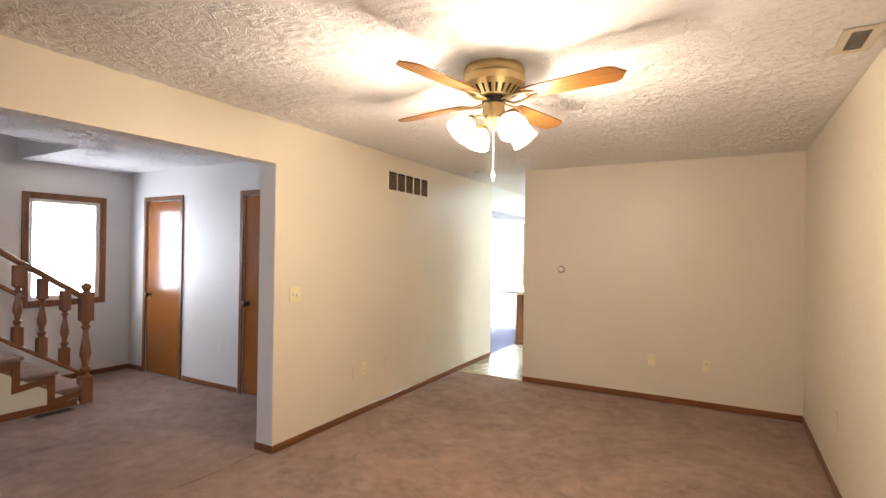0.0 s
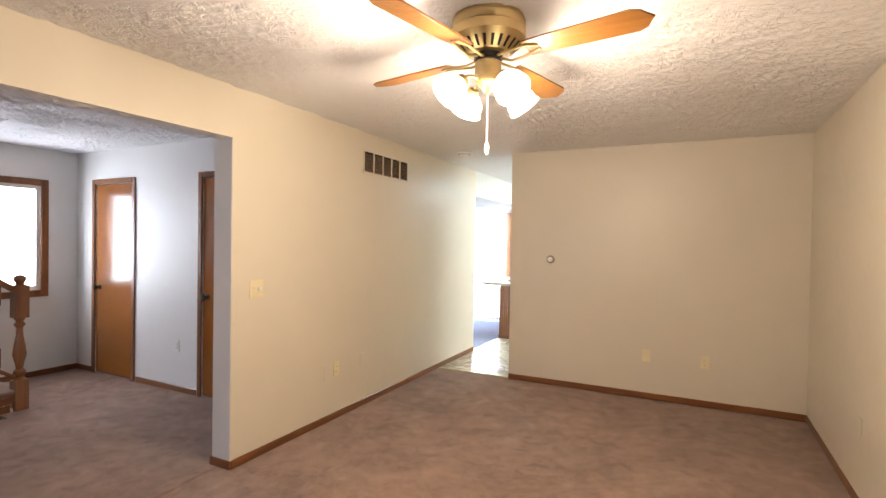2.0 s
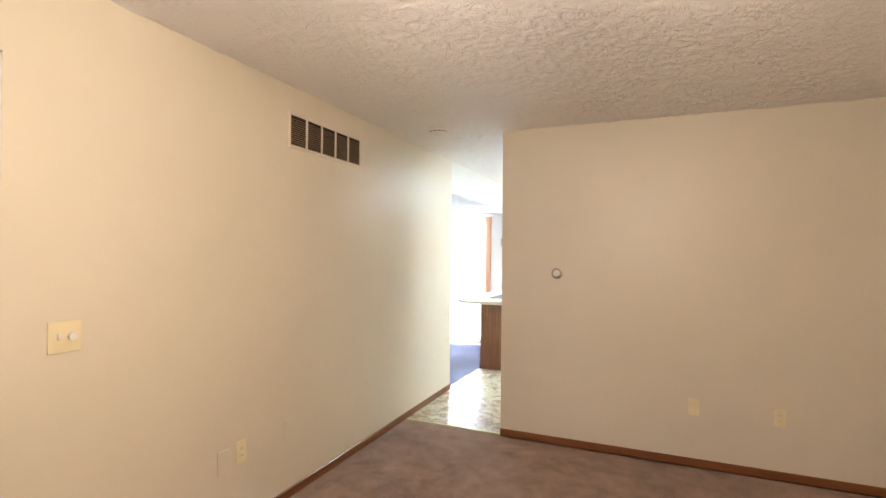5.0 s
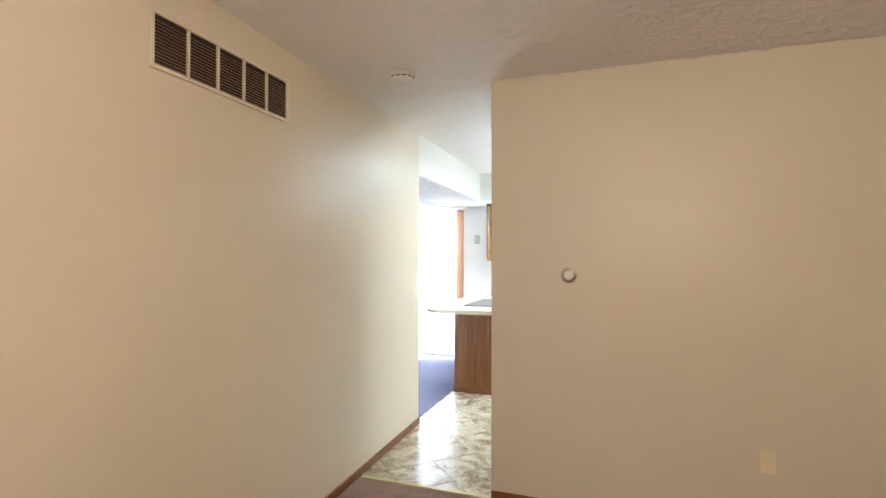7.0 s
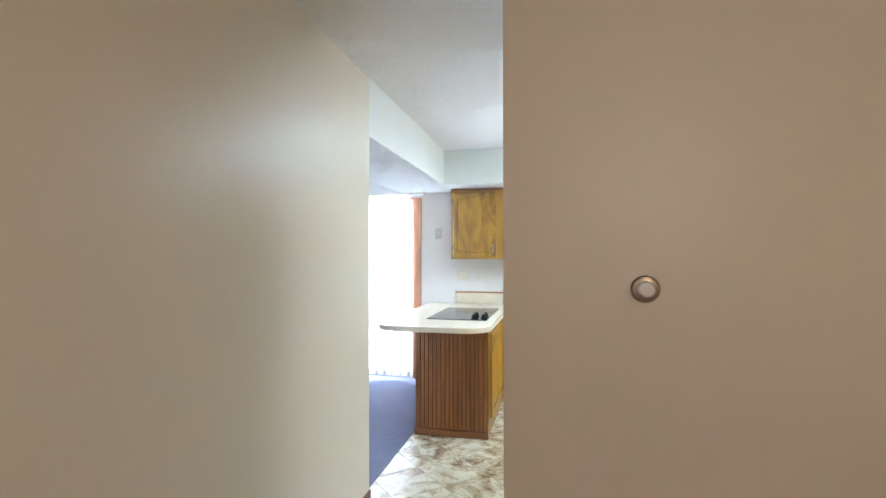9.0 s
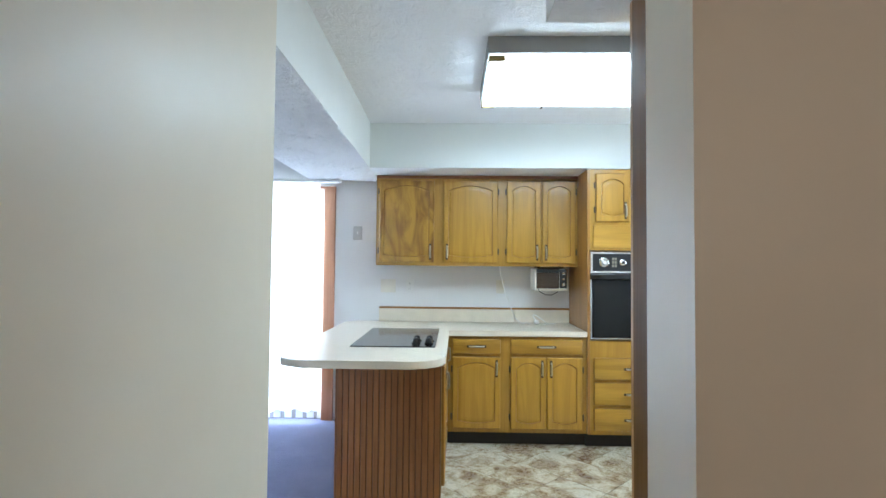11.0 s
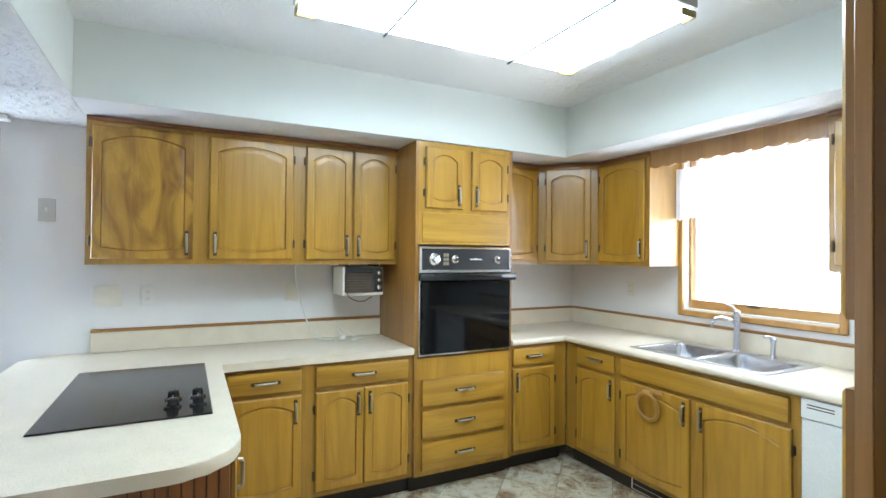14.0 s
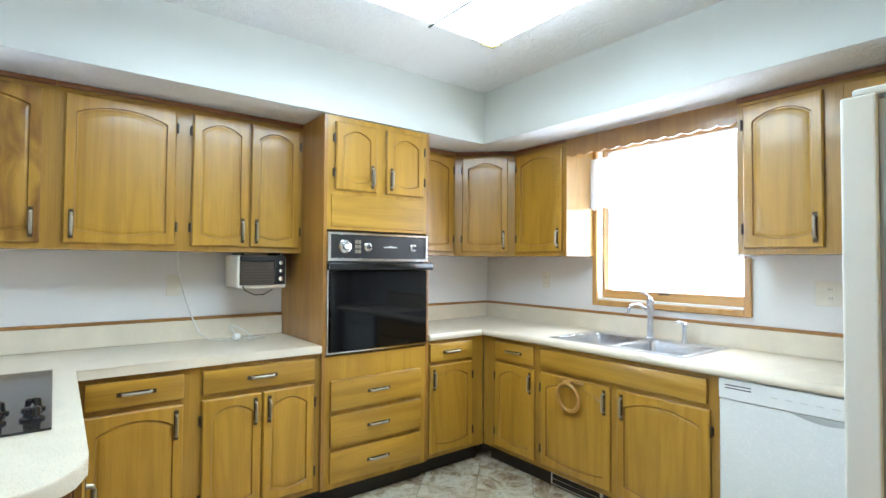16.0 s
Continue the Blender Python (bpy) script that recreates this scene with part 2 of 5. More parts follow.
M_TOE = plain("black_toe_kick", (0.018, 0.015, 0.013), 0.55)
M_DARK = plain("duct_dark", (0.03, 0.022, 0.016), 0.8)
M_LOUVRE = plain("grille_louvre", (0.30, 0.20, 0.12), 0.45, 0.0, 0.15, 9)
M_GRILLE = plain("grille_frame_paint", (0.72, 0.66, 0.54), 0.45)
M_BLADE = wood("honey_fan_blade", (0.22, 0.092, 0.018), (0.31, 0.138, 0.030), "x", 0.3, 0.3)
M_SHADE = glowing("lit_frosted_shade", (1.0, 0.90, 0.72), 5.0)
M_DIFF = glowing("lit_acrylic_diffuser", (0.86, 0.99, 1.0), TUBE)
M_DAY = glowing("bright_daylight_backdrop", (0.95, 0.98, 1.0), WINDOW_GLOW)
M_SHEER = sheer("white_sheer_curtain", (0.82, 0.82, 0.84), 0.45)
M_GLASS = glass("window_glass")
M_SEAM = plain("dark_cord", (0.010, 0.009, 0.008), 0.7)
M_CLIP = plain("tarnished_brass_clip", (0.22, 0.16, 0.03), 0.5)
M_RAIL = plain("grey_door_rail", (0.32, 0.30, 0.30), 0.5)
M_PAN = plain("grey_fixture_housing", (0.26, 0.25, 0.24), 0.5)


# ---- building helpers ----
def box(bm, x0, x1, y0, y1, z0, z1, bev=0.0, seg=1):
    r = bmesh.ops.create_cube(bm, size=1.0, matrix=Matrix.LocRotScale(((x0 + x1) / 2, (y0 + y1) / 2, (z0 + z1) / 2), None, (abs(x1 - x0), abs(y1 - y0), abs(z1 - z0))))
    if bev:
        edges = list({e for v in r["verts"] for e in v.link_edges})
        bmesh.ops.bevel(bm, geom=edges, offset=bev, segments=seg, affect="EDGES", profile=0.5)


def lathe(bm, profile, m=Matrix(), seg=20):
    """A turned shape from (radius, height) pairs, closed at its ends."""
    rings = []
    for r, z in profile:
        rings.append([bm.verts.new(m @ Vector((r * math.cos(2 * math.pi * i / seg), r * math.sin(2 * math.pi * i / seg), z))) for i in range(seg)])
    for a, b in zip(rings, rings[1:]):
        for i in range(seg):
            bm.faces.new((a[i], a[(i + 1) % seg], b[(i + 1) % seg], b[i]))
    bm.faces.new(rings[0][::-1])
    bm.faces.new(rings[-1])


def tube(bm, points, radius, seg=8):
    pts = [Vector(p) for p in points]
    rings = []
    for i, p in enumerate(pts):
        d = (pts[min(i + 1, len(pts) - 1)] - pts[max(i - 1, 0)]).normalized()
        side = d.cross(Vector((0.31, 0.17, 0.93))).normalized()
        up = d.cross(side)
        rings.append([bm.verts.new(p + radius * (math.cos(2 * math.pi * k / seg) * side + math.sin(2 * math.pi * k / seg) * up)) for k in range(seg)])
    for a, b in zip(rings, rings[1:]):
        for k in range(seg):
            bm.faces.new((a[k], a[(k + 1) % seg], b[(k + 1) % seg], b[k]))
    bm.faces.new(rings[0][::-1])
    bm.faces.new(rings[-1])


def prism(bm, outline, z0, z1, m=Matrix(), bev=0.0):
    """An outline in x, y drawn up from z0 to z1."""
    low = [bm.verts.new(m @ Vector((x, y, z0))) for x, y in outline]
    high = [bm.verts.new(m @ Vector((x, y, z1))) for x, y in outline]
    k = len(outline)
    faces = [bm.faces.new(low[::-1]), bm.faces.new(high)]
    faces += [bm.faces.new((low[i], low[(i + 1) % k], high[(i + 1) % k], high[i])) for i in range(k)]
    if bev:
        edges = [e for f in faces[:2] for e in f.edges]
        bmesh.ops.bevel(bm, geom=edges, offset=bev, segments=2, affect="EDGES", profile=0.5)


def finish(name, bm, mat, smooth=False):
    bmesh.ops.recalc_face_normals(bm, faces=bm.faces)
    me = bpy.data.meshes.new(name)
    bm.to_mesh(me)
    bm.free()
    me.materials.append(mat)
    if smooth:
        for p in me.polygons:
            p.use_smooth = True
        me.set_sharp_from_angle(angle=radians(38))
    return new(name, me)


def part(name, bm, mat, parent, label="", smooth=False):
    ob = finish(name, bm, mat, smooth)
    ob.parent = parent
    return tagged(ob, label)


def thing(name, label, category, m=Matrix(), group="", kind=""):
    ob = new(name)
    ob.empty_display_size = 0.1
    ob.matrix_world = m
    return tagged(ob, label, category, group, kind)


def bx(*a, **k):
    bm = bmesh.new()
    box(bm, *a, **k)
    return bm


def many(boxes, bev=0.0):
    bm = bmesh.new()
    for b in boxes:
        box(bm, *b, bev=bev)
    return bm


def slab(name, boxes, mat, label, category, bev=0.0, kind="structure"):
    """One piece of the setting, made of boxes that butt on one another."""
    return tagged(finish(name, many(boxes, bev), mat), label, category, kind=kind)


def wall(name, axis, a0, a1, u0, u1, z1, holes, mat, label):
    """A wall across `axis` from a0 to a1, running from u0 to u1, with holes (u0, u1, z0, z1) right through it."""
    us = sorted({u0, u1, *[v for h in holes for v in h[:2]]})
    zs = sorted({0.0, z1, *[v for h in holes for v in h[2:]]})
    bm = bmesh.new()
    grid = {}

    def vert(i, j, k):
        if (i, j, k) not in grid:
            a = a1 if k else a0
            grid[i, j, k] = bm.verts.new((a, us[i], zs[j]) if axis == "x" else (us[i], a, zs[j]))
        return grid[i, j, k]

    def solid(i, j):
        if not (0 <= i < len(us) - 1 and 0 <= j < len(zs) - 1):
            return False
        u, z = (us[i] + us[i + 1]) / 2, (zs[j] + zs[j + 1]) / 2
        return not any(h[0] < u < h[1] and h[2] < z < h[3] for h in holes)

    for i in range(len(us) - 1):
        for j in range(len(zs) - 1):
            if not solid(i, j):
                continue
            for k in (0, 1):
                bm.faces.new((vert(i, j, k), vert(i + 1, j, k), vert(i + 1, j + 1, k), vert(i, j + 1, k)))
            for di, dj, p, q in ((-1, 0, (i, j), (i, j + 1)), (1, 0, (i + 1, j), (i + 1, j + 1)), (0, -1, (i, j), (i + 1, j)), (0, 1, (i, j + 1), (i + 1, j + 1))):
                if not solid(i + di, j + dj):
                    bm.faces.new((vert(*p, 0), vert(*q, 0), vert(*q, 1), vert(*p, 1)))
    return tagged(finish(name, bm, mat), label, "wall", kind="structure")


# ---- the setting ----
XL, YT, XR, H = -2.272, 5.61, 1.2, 2.44
SOF, HALL_H, HEAD = 2.095, 2.38, 2.111
# past the wide opening the left wall runs a degree out of square, in one plane with the soffit beyond it
SKEW, WALL_END = 0.0183, 6.68


def wall_x(y):
    return XL - SKEW * max(y - 2.66, 0.0)


ON_LEFT = Matrix.Translation((XL, 2.66, 0)) @ Matrix.Rotation(math.atan(SKEW), 4, "Z") @ Matrix.Translation((-XL, -2.66, 0))


def plan(name, outlines, z0, z1, mat, label, category):
    """One piece of the setting from outlines in plan, drawn up from z0 to z1."""
    bm = bmesh.new()
    for o in outlines:
        prism(bm, o, z0, z1)
    return tagged(finish(name, bm, mat), label, category, kind="structure")



slab("floor_living", [(-2.46, 1.35, -2.6, 5.585, -0.1, 0.0), (-2.46, -1.455, 5.585, 5.625, -0.1, 0.0)], M_CARPET, "worn mauve-brown cut pile carpet in the living room", "carpet")
slab("floor_foyer", [(-5.8, -2.46, -2.6, 3.67, -0.1, 0.0)], M_CARPET, "mauve-brown carpet in the stair hall", "carpet")
slab("floor_dining", [(-6.0, -2.395, 6.5, 9.6, -0.1, 0.0)], M_BLUE, "blue-violet carpet in the dining area", "carpet")
left = wall("wall_left", "x", -2.40, XL, -2.6, WALL_END, H, [(-0.7, 2.66, 0.0, HEAD)], M_CREAM, "cream painted wall with a wide opening to the stair hall")
for v in left.data.vertices:
    v.co.x -= SKEW * max(v.co.y - 2.66, 0.0)
slab("wall_far", [(-1.455, 1.35, YT, 5.755, 0, H)], M_CREAM, "plain cream painted end wall of the living room", "wall")
slab("wall_right", [(XR, 1.35, -2.6, YT, 0, H)], M_CREAM, "cream painted outside wall of the living room", "wall")
wall("wall_back", "y", -2.75, -2.6, -5.95, 1.35, 5.0, [(-4.25, -2.95, 0.95, 2.05)], M_CREAM, "plain wall closing the rooms, with a front window opening")
slab("ceiling_living", [(-2.46, 1.35, -2.6, 5.755, H, H + 0.1)], M_CEIL, "white stomp-textured plaster ceiling of the living room", "ceiling")
slab("ceiling_kitchen", [(-2.40, 1.2, 5.755, 9.6, H, H + 0.1)], M_CEIL_K, "white textured plaster ceiling of the kitchen", "ceiling")
slab("ceiling_dining", [(-6.0, -2.46, 6.5, 9.6, H, H + 0.1)], M_CEIL, "white textured plaster ceiling of the dining area", "ceiling")
slab("ceiling_foyer", [(-4.52, -2.40, -2.6, 3.55, HALL_H + 0.012, H + 0.25), (-5.8, -4.52, 2.41, 3.55, HALL_H + 0.012, H + 0.25)], M_CEIL_H, "white textured ceiling of the stair hall", "ceiling")
slab("ceiling_stairwell", [(-5.8, -4.4, -2.6, 2.53, 4.9, 5.0)], M_CEIL, "white ceiling high over the stairs", "ceiling")
slab("wall_stairwell", [(-4.52, -4.4, -2.6, 2.41, H + 0.25, 4.9), (-5.8, -4.4, 2.41, 2.53, H + 0.25, 4.9), (-4.524, -4.52, -2.6, 2.41, HALL_H, H + 0.25), (-5.8, -4.524, 2.406, 2.41, HALL_H, H + 0.25)], M_WHITE_WALL, "white wall above the stair opening", "wall")
slab("wall_jamb", [(-2.40, XL - 0.003, 2.656, 2.66, 0, HEAD - 0.008), (-2.435, -2.40, 2.656, 3.55, 0, H)], M_WHITE_WALL, "white painted jamb of the wide opening", "wall")
# hall wall with two door openings
wall("wall_hall", "y", 3.55, 3.67, -5.8, -2.42, H, [(-5.44, -4.785, 0.0, 2.03), (-3.72, -2.96, 0.0, 2.03)], M_WHITE_WALL, "white satin painted hall wall with two doors")
# outside wall with the hall window
WY0, WY1, WZ0, WZ1 = 2.52, 3.20, 0.90, 1.99
wall("wall_window", "x", -5.95, -5.8, -2.6, 3.67, 5.0, [(WY0, WY1, WZ0, WZ1)], M_WHITE_WALL, "white outside wall of the stair hall with a window")
slab("wall_dining_south", [(-6.0, -2.49, 6.5, WALL_END - 0.003, 0, H)], M_KWALL, "plain white wall of the dining area", "wall")
slab("wall_dining_west", [(-6.15, -6.0, 6.5, 9.6, 0, H)], M_KWALL, "plain white side wall of the dining area", "wall")
wall("wall_kitchen_back", "y", 9.4, 9.55, -6.0, 1.2, H, [(-4.75, -2.87, 0.0, 2.02)], M_KLOW, "off-white kitchen back wall with a sliding door opening")
KY0, KY1, KZ0, KZ1 = 7.435, 8.325, 1.065, 2.085
wall("wall_kitchen_east", "x", 1.0, 1.15, 5.755, 9.4, H, [(KY0, KY1, KZ0, KZ1)], M_KLOW, "off-white kitchen wall with the sink window")
WEST = [(wall_x(WALL_END), WALL_END), (wall_x(8.8), 8.80), (wall_x(8.8), 9.4), (-3.0, 9.4), (-3.0, WALL_END)]
plan("soffit", [WEST, [(wall_x(8.8), 8.8), (0.4, 8.8), (0.4, 5.755), (1.0, 5.755), (1.0, 9.4), (wall_x(8.8), 9.4)], [(-1.46, 5.755), (0.4, 5.755), (0.4, 6.53), (-1.46, 6.53)]],
     SOF, H, M_KWALL, "off-white painted soffit above the kitchen cabinets", "soffit")


def skirting(name, x0, x1, y0, y1, mat):
    return slab(name, [(x0, x1, y0, y1, 0.0, 0.057)], mat, "narrow red-brown stained baseboard", "baseboard", bev=0.004)


skirting("baseboard_left", XL, XL + 0.012, 2.66, WALL_END, M_TRIM_Y).matrix_world = ON_LEFT
skirting("baseboard_opening", -2.447, XL + 0.012, 2.644, 2.656, M_TRIM_X)
skirting("baseboard_far", -1.455, XR - 0.012, YT - 0.012, YT, M_TRIM_X)
skirting("baseboard_right", XR - 0.012, XR, -2.6, YT, M_TRIM_Y)
skirting("baseboard_hall", -4.715, -3.79, 3.538, 3.55, M_TRIM_X)
skirting("baseboard_hall_corner", -5.8, -5.51, 3.538, 3.55, M_TRIM_X)
skirting("baseboard_window_wall", -5.8, -5.788, 2.62, 3.538, M_TRIM_Y)
skirting("baseboard_jamb_back", -2.447, -2.435, 2.656, 3.538, M_TRIM_Y)
slab("threshold_strip", [(-2.31, -1.46, 5.612, 5.642, 0.0, 0.006)], plain("pale_vinyl_strip", (0.55, 0.50, 0.24), 0.5), "pale yellowish strip between carpet and vinyl", "threshold", bev=0.002)


# carpet seam across the wide opening
bm = bmesh.new()
tube(bm, [(-2.36 - 0.015 * math.sin(i * 0.9), -0.7 + 3.34 * i / 30, 0.0005) for i in range(31)], 0.006, 8)
tagged(finish("carpet_seam", bm, M_CARPET, True), "slightly raised seam in the carpet at the opening", "carpet seam", kind="structure")


# ---- troweled plaster relief of the ceilings ----
def value_noise(x, y, seed):
    """Smooth noise from 0 to 1 on a unit lattice."""
    xi, yi = np.floor(x).astype(np.int64), np.floor(y).astype(np.int64)
    fx, fy = x - xi, y - yi
    fx, fy = fx * fx * (3 - 2 * fx), fy * fy * (3 - 2 * fy)

    def corner(i, j):
        h = (i * 374761393 + j * 668265263 + seed * 144665) & 0x7FFFFFFF
        h = ((h ^ (h >> 13)) * 1274126177) & 0x7FFFFFFF
        return ((h ^ (h >> 16)) & 0xFFFF) / 65535.0

    low = corner(xi, yi) * (1 - fx) + corner(xi + 1, yi) * fx
    high = corner(xi, yi + 1) * (1 - fx) + corner(xi + 1, yi + 1) * fx
    return low * (1 - fy) + high * fy


def plaster(name, outline_x, outline_y, z, relief, mat, label, step=0.012, seed=1, fine=1.0, right=None):
    """A sheet of stomped plaster that hangs in ridges from z down by about its relief."""
    nx, ny = int((outline_x[1] - outline_x[0]) / step), int((outline_y[1] - outline_y[0]) / step)
    gx, gy = np.meshgrid(np.linspace(*outline_x, nx + 1), np.linspace(*outline_y, ny + 1))
    ux, uy = gx * fine, gy * fine
    wx = ux + 0.05 * (value_noise(ux * 14, uy * 14, seed) - 0.5) + 0.03 * (value_noise(ux * 33, uy * 33, seed + 1) - 0.5)
    wy = uy + 0.05 * (value_noise(ux * 14, uy * 14, seed + 2) - 0.5) + 0.03 * (value_noise(ux * 33, uy * 33, seed + 3) - 0.5)
    ridge = np.clip(1 - np.abs(value_noise(wx * 17, wy * 17, seed + 4) * 2 - 1) * 2.2, 0, 1)
    small = np.clip(1 - np.abs(value_noise(wx * 37, wy * 37, seed + 5) * 2 - 1) * 2.0, 0, 1)
    mask = np.clip(value_noise(gx * 6, gy * 6, seed + 6) * 1.8 - 0.25, 0.15, 1)
    depth = relief * (0.72 * ridge * mask + 0.28 * small)
    if right:
        gx = np.minimum(gx, np.vectorize(right)(gy) - 0.002)
    edge = np.minimum(np.minimum(gx - outline_x[0], gx.max(axis=1, keepdims=True) - gx), np.minimum(gy - outline_y[0], outline_y[1] - gy))
    zz = z - depth * np.clip(edge / 0.025, 0, 1)
    co = np.stack((gx, gy, zz), axis=-1).reshape(-1, 3)
    idx = np.arange((nx + 1) * (ny + 1)).reshape(ny + 1, nx + 1)
    faces = np.stack((idx[:-1, :-1], idx[1:, :-1], idx[1:, 1:], idx[:-1, 1:]), axis=-1).reshape(-1, 4)
    me = bpy.data.meshes.new(name)
    me.from_pydata(co.tolist(), [], faces.tolist())
    me.materials.append(mat)
    me.polygons.foreach_set("use_smooth", np.ones(len(faces), dtype=bool))
    return tagged(new(name, me), label, "ceiling", kind="structure")


plaster("ceiling_plaster_living", (-2.38, 1.20), (-0.2, 5.755), H - 0.001, 0.011, M_CEIL, "white stomp-textured plaster of the living room ceiling")
plaster("ceiling_plaster_back", (-2.38, 1.20), (-2.6, -0.2), H - 0.001, 0.011, M_CEIL, "white stomp-textured plaster at the back of the living room", 0.04)
plaster("ceiling_plaster_hall", (-4.52, -2.40), (0.6, 3.55), HALL_H + 0.011, 0.022, M_CEIL_H, "white troweled plaster of the hall ceiling", 0.010, 9, 1.35)
plaster("ceiling_plaster_hall_end", (-5.8, -4.52), (2.41, 3.55), HALL_H + 0.011, 0.022, M_CEIL_H, "white troweled plaster of the hall ceiling", 0.010, 9, 1.35)
plaster("ceiling_plaster_opening", (-2.398, XL - 0.003), (-0.69, 2.656), HEAD - 0.001, 0.016, M_CEIL_H, "textured plaster under the head of the wide opening", 0.010, 17, 1.35)
plaster("ceiling_plaster_beam", (-2.998, wall_x(WALL_END)), (WALL_END + 0.002, 9.398), SOF - 0.001, 0.018, M_CEIL_H, "troweled plaster under the dining side of the soffit", 0.010, 23, 1.5, wall_x)
plaster("ceiling_plaster_soffit", (wall_x(8.8), 0.998), (8.802, 9.398), SOF - 0.001, 0.006, M_CEIL_H, "textured plaster under the soffit of the back wall", 0.014, 29)
plaster("ceiling_plaster_sink", (0.402, 0.998), (5.76, 8.802), SOF - 0.001, 0.006, M_CEIL_H, "textured plaster under the soffit of the sink wall", 0.014, 31)
plaster("ceiling_plaster_pantry", (-1.458, 0.402), (5.76, 6.528), SOF - 0.001, 0.006, M_CEIL_H, "textured plaster under the soffit over the pantry", 0.02, 37)
plaster("ceiling_plaster_kitchen", (-2.40, 1.0), (5.755, 9.0), H - 0.001, 0.005, M_CEIL_K, "white textured plaster of the kitchen ceiling", 0.014, 41)


# ---- doors ----
def hinge(bm, x, y, z, h=0.09):
    lathe(bm, [(0.007, -h / 2), (0.007, h / 2)], pose(x, y, z), 8)
    box(bm, x - 0.022, x + 0.016, y - 0.004, y + 0.006, z - h / 2, z + h / 2)


def knob(bm, x, y, z):
    lathe(bm, [(0.032, 0.0), (0.032, 0.006), (0.012, 0.010), (0.011, 0.030), (0.026, 0.038), (0.030, 0.050), (0.024, 0.062), (0.004, 0.066)], pose(x, y, z, 90), 16)


def hall_door(name, x0, x1, knob_left, label):
    """A flush door in a stained frame, in the wall that faces -y at 3.55."""
    d = thing(name, label, "door", kind="structure")
    w = 0.052
    part("door_leaf", bx(x0 + 0.004, x1 - 0.004, 3.556, 3.594, 0.012, 2.024, bev=0.003), M_DOOR, d)
    bm = bmesh.new()
    for a, b, c, e in ((x0 - w, x0, 0.0, 2.03 + w), (x1, x1 + w, 0.0, 2.03 + w), (x0, x1, 2.03, 2.03 + w)):
        box(bm, a, b, 3.534, 3.55, c, e, bev=0.005)
    part("casing", bm, M_TRIM, d, "red-brown stained door casing")
    bm = bmesh.new()
    kx = x0 + 0.06 if knob_left else x1 - 0.06
    knob(bm, kx, 3.556, 0.93)
    part("door_knob", bm, M_HINGE, d, "dark brass door knob", True)
    for z in (0.25, 1.02, 1.80):
        bm = bmesh.new()
        hinge(bm, x1 - 0.004 if knob_left else x0 + 0.004, 3.55, z)
        part("door_hinge", bm, M_HINGE, d)
    return d


hall_door("door_1", -5.44, -4.785, True, "closed glossy stained flush closet door in the hall")
hall_door("door_2", -3.72, -2.96, True, "closed stained flush door beside the wide opening")


# ---- hall window ----
win = thing("window_1", "stained wood window with bright white panes above the stairs", "window", kind="structure")
c = 0.068
bm = bmesh.new()
for y0, y1, z0, z1 in ((WY0 - c, WY0, WZ0 - c, WZ1 + c), (WY1, WY1 + c, WZ0 - c, WZ1 + c), (WY0, WY1, WZ1, WZ1 + c), (WY0, WY1, WZ0 - c, WZ0)):
    box(bm, -5.8, -5.782, y0, y1, z0, z1, bev=0.005)
part("casing", bm, M_TRIM, win)
bm = bmesh.new()
for y0, y1, z0, z1 in ((WY0, WY0 + 0.035, WZ0, WZ1), (WY1 - 0.035, WY1, WZ0, WZ1), (WY0 + 0.035, WY1 - 0.035, WZ1 - 0.035, WZ1), (WY0 + 0.035, WY1 - 0.035, WZ0, WZ0 + 0.045)):
    box(bm, -5.87, -5.81, y0, y1, z0, z1, bev=0.003)
part("window_frame", bm, M_PLASTIC, win, "pale window sash")
p = part("pane", bx(-5.845, -5.841, WY0 + 0.035, WY1 - 0.035, WZ0 + 0.045, WZ1 - 0.035), M_GLASS, win)
p.visible_shadow = False
slab("backdrop_hall_window", [(-6.42, -6.40, 1.4, 4.4, -0.5, 3.2)], M_DAY, "bright overcast daylight outside the hall window", "backdrop")


# ---- sliding door and curtain ----
sd = thing("sliding_door", "sliding glass door in a wood frame behind sheer curtains", "door", kind="structure")
bm = bmesh.new()
for x0, x1, z0, z1 in ((-4.85, -4.75, 0, 2.04), (-2.88, -2.78, 0, 2.04), (-4.75, -2.88, 2.02, 2.04)):
    box(bm, x0, x1, 9.375, 9.4, z0, z1, bev=0.004)
part("casing", bm, M_SLIDER, sd, "rosy stained door casing")
bm = bmesh.new()
for x0, x1, z0, z1 in ((-4.75, -4.69, 0, 2.02), (-2.93, -2.87, 0, 2.02), (-3.86, -3.78, 0, 2.02), (-4.69, -2.93, 1.95, 2.02)):
    box(bm, x0, x1, 9.43, 9.48, z0, z1, bev=0.003)
part("window_frame", bm, M_PLASTIC, sd, "pale door sash")
part("bottom_rail", bx(-4.69, -2.93, 9.43, 9.48, 0, 0.09, bev=0.003), M_RAIL, sd, "grey door bottom rail")
for x0, x1 in ((-4.69, -3.86), (-3.78, -2.93)):
    p = part("pane", bx(x0, x1, 9.452, 9.457, 0.09, 1.95), M_GLASS, sd)
    p.visible_shadow = False
slab("backdrop_sliding_door", [(-6.4, -1.2, 10.18, 10.2, -0.5, 3.4)], M_DAY, "bright daylight outside the sliding door", "backdrop")


